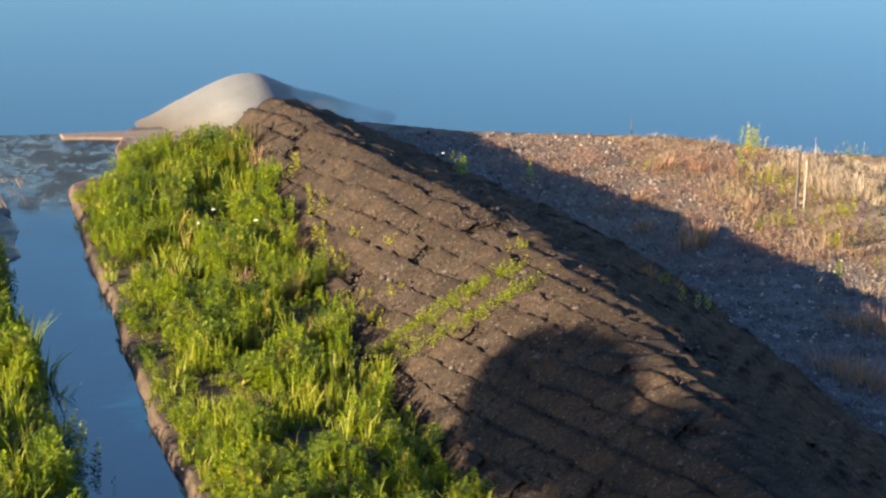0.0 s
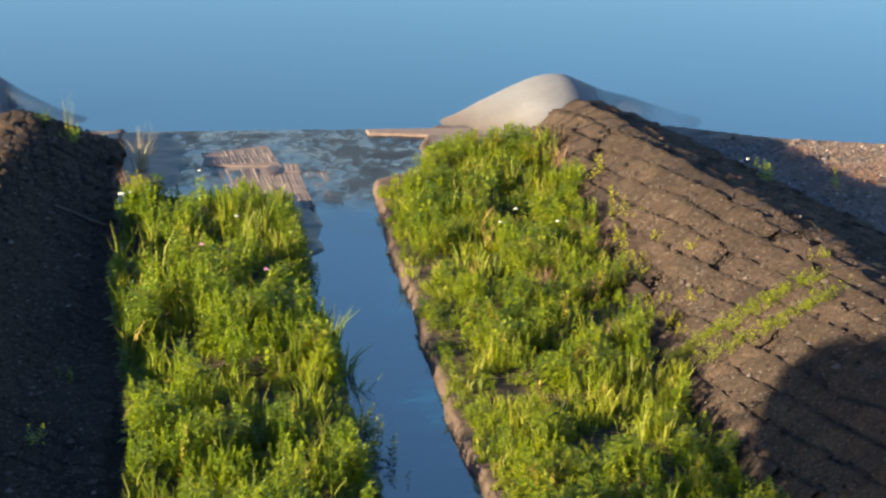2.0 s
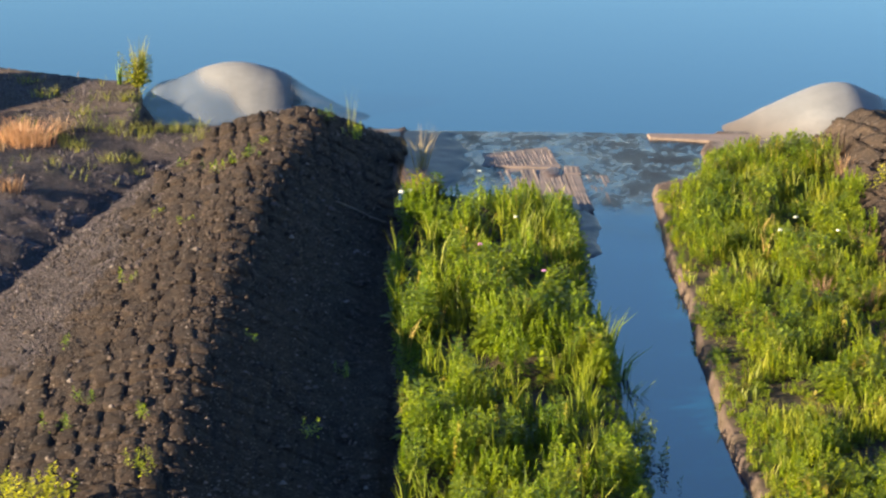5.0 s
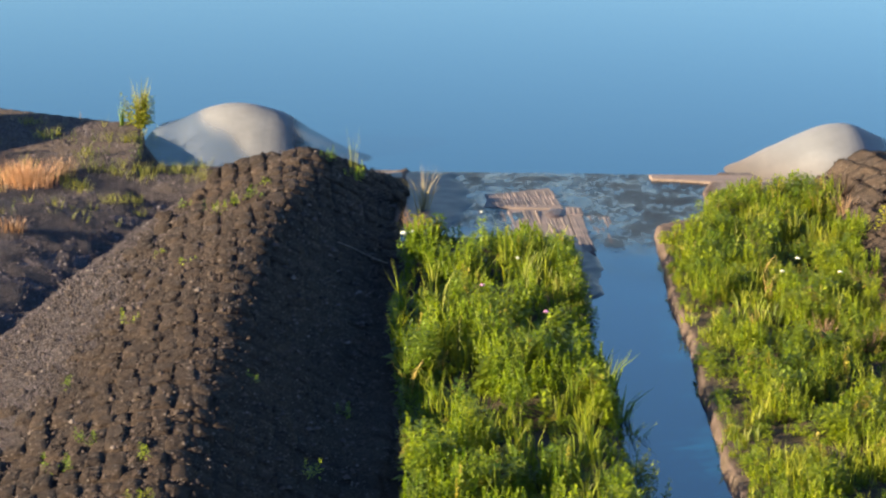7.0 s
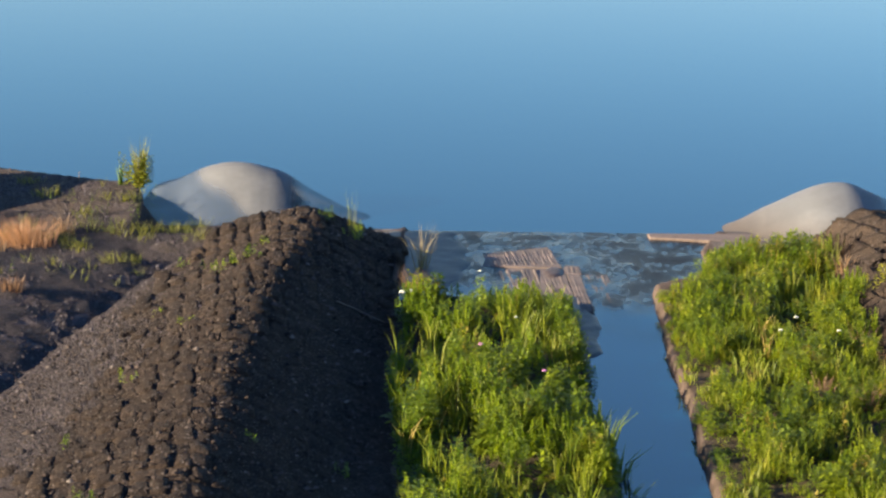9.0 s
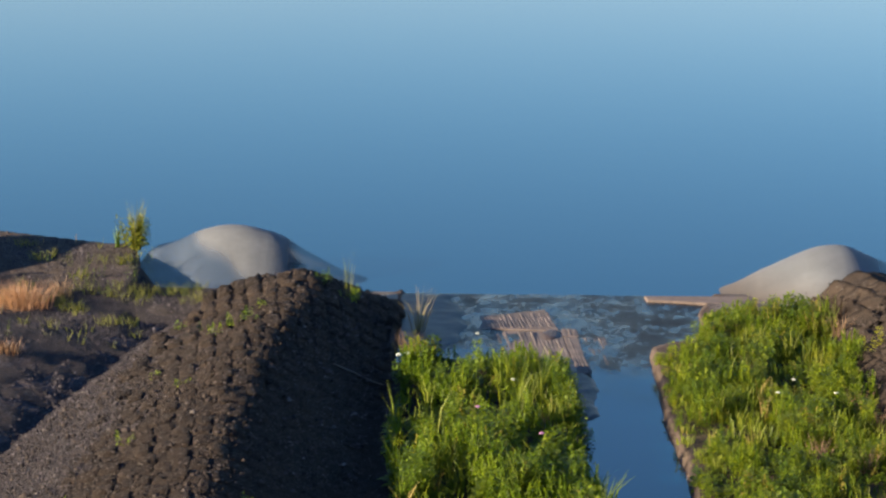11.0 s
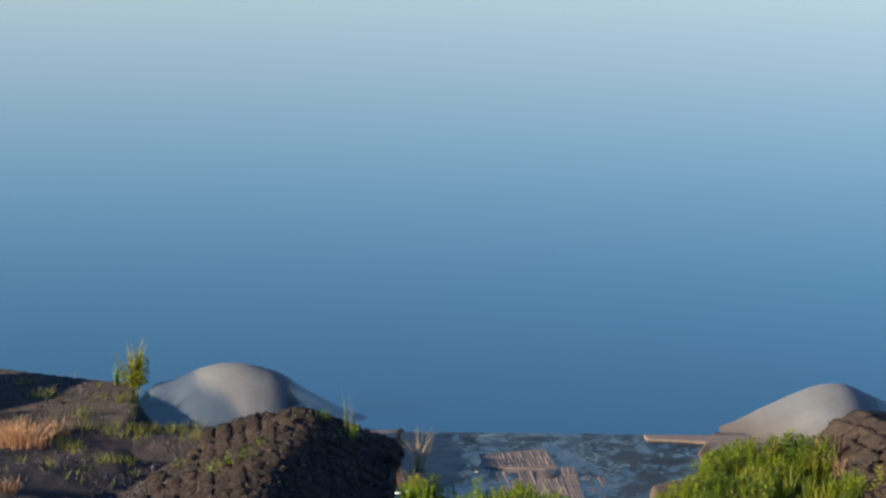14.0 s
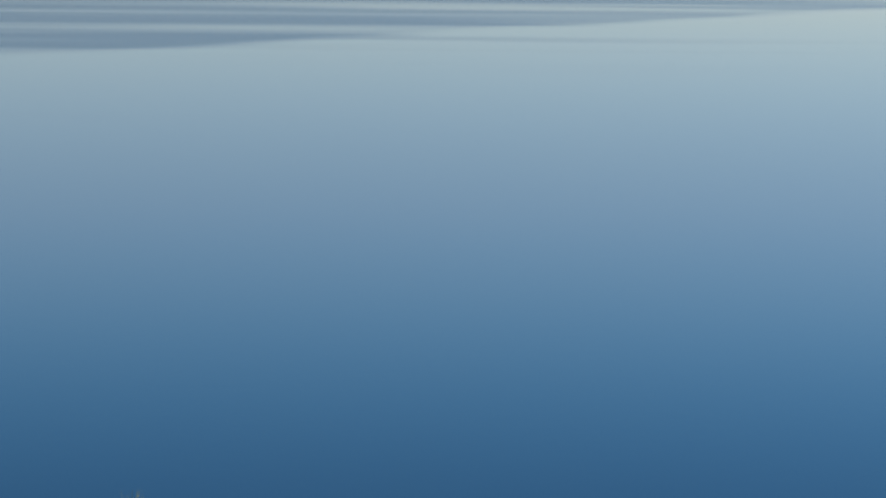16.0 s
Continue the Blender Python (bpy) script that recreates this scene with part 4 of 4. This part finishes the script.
for k, (x, y, h) in enumerate(((-6.81, 47.2, 0.24), (-6.53, 40.7, 0.26), (-5.5, 39.8, 0.28), (-6.78, 39.5, 0.30), (-5.75, 54.9, 0.34), (-5.45, 55.1, 0.30), (-6.05, 54.6, 0.28), (-7.1, 57.0, 0.24), (-3.36, 40.9, 0.30), (-6.3, 55.2, 0.22), (-5.4, 56.3, 0.24), (-7.4, 44.2, 0.16), (-6.2, 50.5, 0.14), (-4.4, 44.0, 0.15), (-6.9, 52.0, 0.14), (-3.0, 44.3, 0.22))):
    weed("weed", x, y, h, 4, 0.08, (FRESH, OLIVE)[k % 2], "small green weed between the earth lumps", 60 + k, 0.09)
weed("yellow_weed", -6.45, 36.2, 0.60, 16, 0.10, (1.7, 1.35, 1.1), "yellow-green bushy weed growing on the embankment", 57, 0.22)
weed("yellow_weed", -6.9, 36.9, 0.40, 10, 0.09, (1.5, 1.25, 1.0), "yellow-green bushy weed growing on the embankment", 59, 0.18)
weed("weed", -5.35, 37.7, 0.26, 8, 0.08, (1.3, 1.2, 0.9), "small green weed between the earth lumps", 55, 0.12)
# reeds leaning over the water from the left bank
for k, (x, y, h) in enumerate(((1.22, 46.6, 0.75), (1.38, 45.6, 0.80), (1.5, 44.8, 0.7), (1.12, 47.6, 0.6), (1.55, 43.2, 0.5))):
    tuft("reed_tuft", x, y, h, 34, 0.013, (0.85, 0.95, 1.5), BLADE, "long-leaved reed tuft hanging over the water", "reeds", 0.16, 0.5, 0.5, 80 + k)
for k, (x, y, h) in enumerate(((1.52, 42.4, 0.75), (1.62, 41.7, 0.7), (1.5, 43.1, 0.6), (1.72, 41.0, 0.7))):
    weed("bank_bush", x, y, h * 0.8, 16, 0.08, (0.6, 0.62, 0.6), "dark olive bushy plant hanging over the water", 85 + k, 0.20)
# flowers in the two strips
for k, (x, y, h) in enumerate(((4.25, 51.6, 0.55), (5.47, 51.5, 0.55), (4.99, 52.5, 0.58), (-1.2, 54.9, 0.65), (-0.4, 52.0, 0.60))):
    weed("white_flower", x, y, h, 3, 0.10, FRESH, "white umbel flowers among green herbs", 90 + k, 0.10, (WHITE, 0.036, 1))
for k, (x, y) in enumerate(((0.06, 48.4), (-0.9, 50.0))):
    weed("purple_flower", x, y, 0.72, 2, 0.09, FRESH, "purple flower spike among green herbs", 110 + k, 0.05, (PURPLE, 0.04, 1))
# dry tufts along the foot of the right embankment
for k, (x, y, h) in enumerate(((5.75, 57.6, 0.5), (6.1, 56.9, 0.55), (6.25, 51.2, 0.45), (6.35, 49.3, 0.35), (6.02, 46.6, 0.5), (5.9, 46.2, 0.5), (5.95, 52.3, 0.62), (6.1, 52.0, 0.5), (5.74, 48.75, 0.5), (5.02, 49.4, 0.55), (4.21, 54.8, 0.5), (5.7, 58.1, 0.5), (4.97, 58.3, 0.4))):
    tuft("dry_tuft", x, y, h * 0.95, 46, 0.006, (0.95, 0.85, 0.85), STRAW, "pale dry grass tuft beside the embankment", "grass", 0.20, 0.35, 0.3, 120 + k)
weed("weed", 5.9, 57.4, 0.55, 9, 0.10, (0.95, 0.85, 0.9), "olive bushy weed at the embankment's end", 131, 0.18)
for k, (x, y, h) in enumerate(((6.15, 57.9, 0.55), (5.85, 59.0, 0.45), (6.25, 51.9, 0.35), (5.2, 59.3, 0.4))):
    tuft("dead_shrub", x, y, h, 40, 0.008, (0.16, 0.14, 0.16), STRAW, "dark dead shrub at the embankment's end", "shrub", 0.12, 0.3, 0.35, 134 + k)


# weeds on the right embankment: a creeping green band and small tufts
def band_spots(n, seed):
    r = np.random.default_rng(seed)
    s = r.random(n)
    upper = r.random(n) < 0.6
    x = np.where(upper, 6.65 + 2.5 * s, 7.2 + 2.1 * s) + r.normal(0, 0.16, n)
    y = np.where(upper, 45.45 + 0.15 * (s - 0.3), 44.85 - 1.2 * s * (1 - s) - 0.1 * s) + r.normal(0, 0.14, n)
    z = ground_z(x, y) + mound_z(RIGHT, x, y) + 0.06
    return np.stack([x, y, z], -1)


p = band_spots(560, 141)
tagged(new("creeping_weed", herbs("creeping_weed", p, np.random.default_rng(1).uniform(0.05, 0.17, len(p)), 13, 0.095, np.tile((1.2, 1.15, 0.8), (len(p), 1)), LEAF, 142)),
       "low green creeping weeds in a band across the embankment", "weeds", kind="stuff")
for k, (x, y, h) in enumerate(((6.59, 55.1, 0.34), (6.79, 52.5, 0.30), (6.64, 51.4, 0.22), (6.51, 50.4, 0.26), (7.16, 50.6, 0.14), (6.73, 50.1, 0.20), (7.65, 49.2, 0.14), (6.68, 49.3, 0.22), (6.86, 48.0, 0.22), (7.33, 47.2, 0.20), (6.9, 47.0, 0.16), (7.05, 52.0, 0.12), (9.3, 46.4, 0.20), (6.7, 53.6, 0.2), (7.0, 46.3, 0.16))):
    weed("weed", x, y, h * 1.35, 6, 0.075, (1.9, 1.5, 1.2), "small yellow-green weed on the embankment", 150 + k, 0.11)
# beyond the right embankment
weed("weed", 9.87, 55.1, 0.46, 6, 0.10, FRESH, "yellow-green weed catching light beside the embankment", 171, 0.09)
weed("white_flower", 9.55, 55.9, 0.24, 2, 0.07, OLIVE, "pale flower heads in the embankment's shade", 172, 0.12, (WHITE, 0.034, 2))
for k, (x, y, h) in enumerate(((12.1, 47.4, 0.30), (11.6, 56.5, 0.36), (16.05, 56.6, 0.62), (14.0, 56.9, 0.25), (15.8, 49.2, 0.32), (16.3, 52.4, 0.30), (15.1, 52.2, 0.28), (17.0, 53.0, 0.35))):
    weed("weed", x, y, h, 4, 0.08, (FRESH, PALE)[k % 2], "yellow-green upright weed on the gravel flat", 180 + k, 0.08)
for k, (x, y, h) in enumerate(((12.02, 45.81, 0.36), (12.31, 46.12, 0.36), (12.70, 46.76, 0.36))):
    weed("weed", x, y, h, 2, 0.055, (2.4, 2.1, 1.6), "slim bright yellow-green weed at the embankment's foot", 190 + k, 0.02)
for k, (x, y) in enumerate(((15.13, 46.54), (15.32, 46.19), (15.52, 45.86), (14.15, 44.44), (14.30, 43.99), (14.44, 43.54), (14.57, 43.20))):
    tuft("dry_tuft", x, y, 0.34 + 0.09 * (k % 3), 70, 0.005, (0.95, 0.74, 0.74), STRAW, "reddish-brown dry grass tuft on shaded gravel", "grass", 0.40, 0.6, 0.45, 280 + k)
for k, (x, y, h) in enumerate(((11.8, 47.6, 0.30), (12.2, 47.6, 0.32), (13.0, 52.6, 0.32), (13.8, 51.4, 0.34), (13.4, 54.6, 0.3))):
    tuft("dry_tuft", x, y, h, 44, 0.006, (1.0, 0.78, 0.74), STRAW, "thin reddish-brown dry grass on the gravel flat", "grass", 0.20, 0.3, 0.15, 200 + k)


p = scatter(900, 14, 20, 48, 57.5, lambda x, y: smooth(x + 0.30 * (y - 50), 15.2, 17.2) * (y < shore_y(x) - 0.2), 231)
q = patches(p, 0.7, 14.0)
p, q = p[q > 0.46], q[q > 0.46]
tagged(new("field_weeds", herbs("field_weeds", p, 0.12 + 0.25 * q, 16, 0.06, np.stack([1.2 + 0.5 * q, 0.95 + 0.35 * q, 2.5 + 2.0 * q], -1), LEAF, 232)),
       "low olive and yellow weeds among dry grass", "weeds", kind="stuff")


for k, (x, y, h, s) in enumerate(((16.5, 58.0, 0.55, 16), (16.35, 50.9, 0.34, 12), (16.16, 55.5, 0.42, 10), (15.74, 52.5, 0.36, 8), (16.5, 54.9, 0.3, 8), (17.0, 53.0, 0.34, 9))):
    weed("yellow_weed", x, y, h, s, 0.075, (2.0, 1.55, 1.2), "bright yellow-green bushy weed among dry grass", 240 + k, 0.13)
for k, (x, y, h) in enumerate(((13.48, 51.3, 0.36), (13.98, 52.0, 0.45), (13.7, 51.7, 0.4), (14.4, 56.9, 0.35), (15.1, 56.7, 0.3))):
    tuft("dry_tuft", x, y, h, 70, 0.006, (1.15, 0.92, 1.0), STRAW, "pinkish dry grass tuft on the gravel flat", "grass", 0.26, 0.35, 0.3, 260 + k)


def stake(x, y, height, radius, label, lean=1.5, wood=PALE_WOOD):
    bm = bmesh.new()
    bmesh.ops.create_cone(bm, cap_ends=True, segments=10, radius1=radius, radius2=radius * 0.85, depth=height, matrix=Matrix.Translation((0, 0, height / 2 - 0.05)))
    bmesh.ops.bevel(bm, geom=[e for e in bm.edges if abs(e.verts[0].co.z - e.verts[1].co.z) < 0.01], offset=radius * 0.3, segments=1, affect="EDGES")
    me = bpy.data.meshes.new("stake")
    bm.to_mesh(me)
    bm.free()
    me.materials.append(wood)
    ob = new("stake", me)
    ob.matrix_basis = pose(x, y, spot(x, y), 0, lean, 0)
    return tagged(ob, label, "stake", "stakes on the flat")


stake(16.42, 53.6, 1.05, 0.019, "pale weathered wooden stake in dry grass", 2)
stake(17.75, 57.2, 0.50, 0.006, "thin pale stake near the shore", -4)
stake(18.7, 57.0, 0.42, 0.006, "thin pale stake near the shore", 1)
stake(16.75, 57.6, 0.45, 0.006, "thin pale stake near the shore", 2)
stake(16.30, 53.7, 1.12, 0.035, "dark weathered post beside a pale stake", 1, DARK_WOOD)
stake(14.52, 60.34, 1.92, 0.012, "thin dark stake standing in the lake", 1, DARK_WOOD)


def stick(points, radius, label):
    """A thin fallen branch along a few points of the ground."""
    cu = bpy.data.curves.new("stick", "CURVE")
    cu.dimensions, cu.bevel_depth, cu.bevel_resolution = "3D", radius, 1
    sp = cu.splines.new("POLY")
    sp.points.add(len(points) - 1)
    for k, (x, y) in enumerate(points):
        sp.points[k].co = (x, y, spot(x, y) + 0.03, 1)
        sp.points[k].radius = 1.0 - 0.5 * k / len(points)
    cu.materials.append(BARK)
    return tagged(new("stick", cu), label, "stick")


stick([(-3.75, 53.5), (-3.4, 53.65), (-3.1, 53.7), (-2.75, 53.9)], 0.016, "thin reddish-brown branch fallen on the dark slope")
tuft("dead_shrub", 5.80, 60.7, 0.42, 7, 0.008, (0.16, 0.14, 0.16), STRAW, "thin dark twigs standing before the pale heap", "shrub", 0.05, 0.3, 0.35, 139)
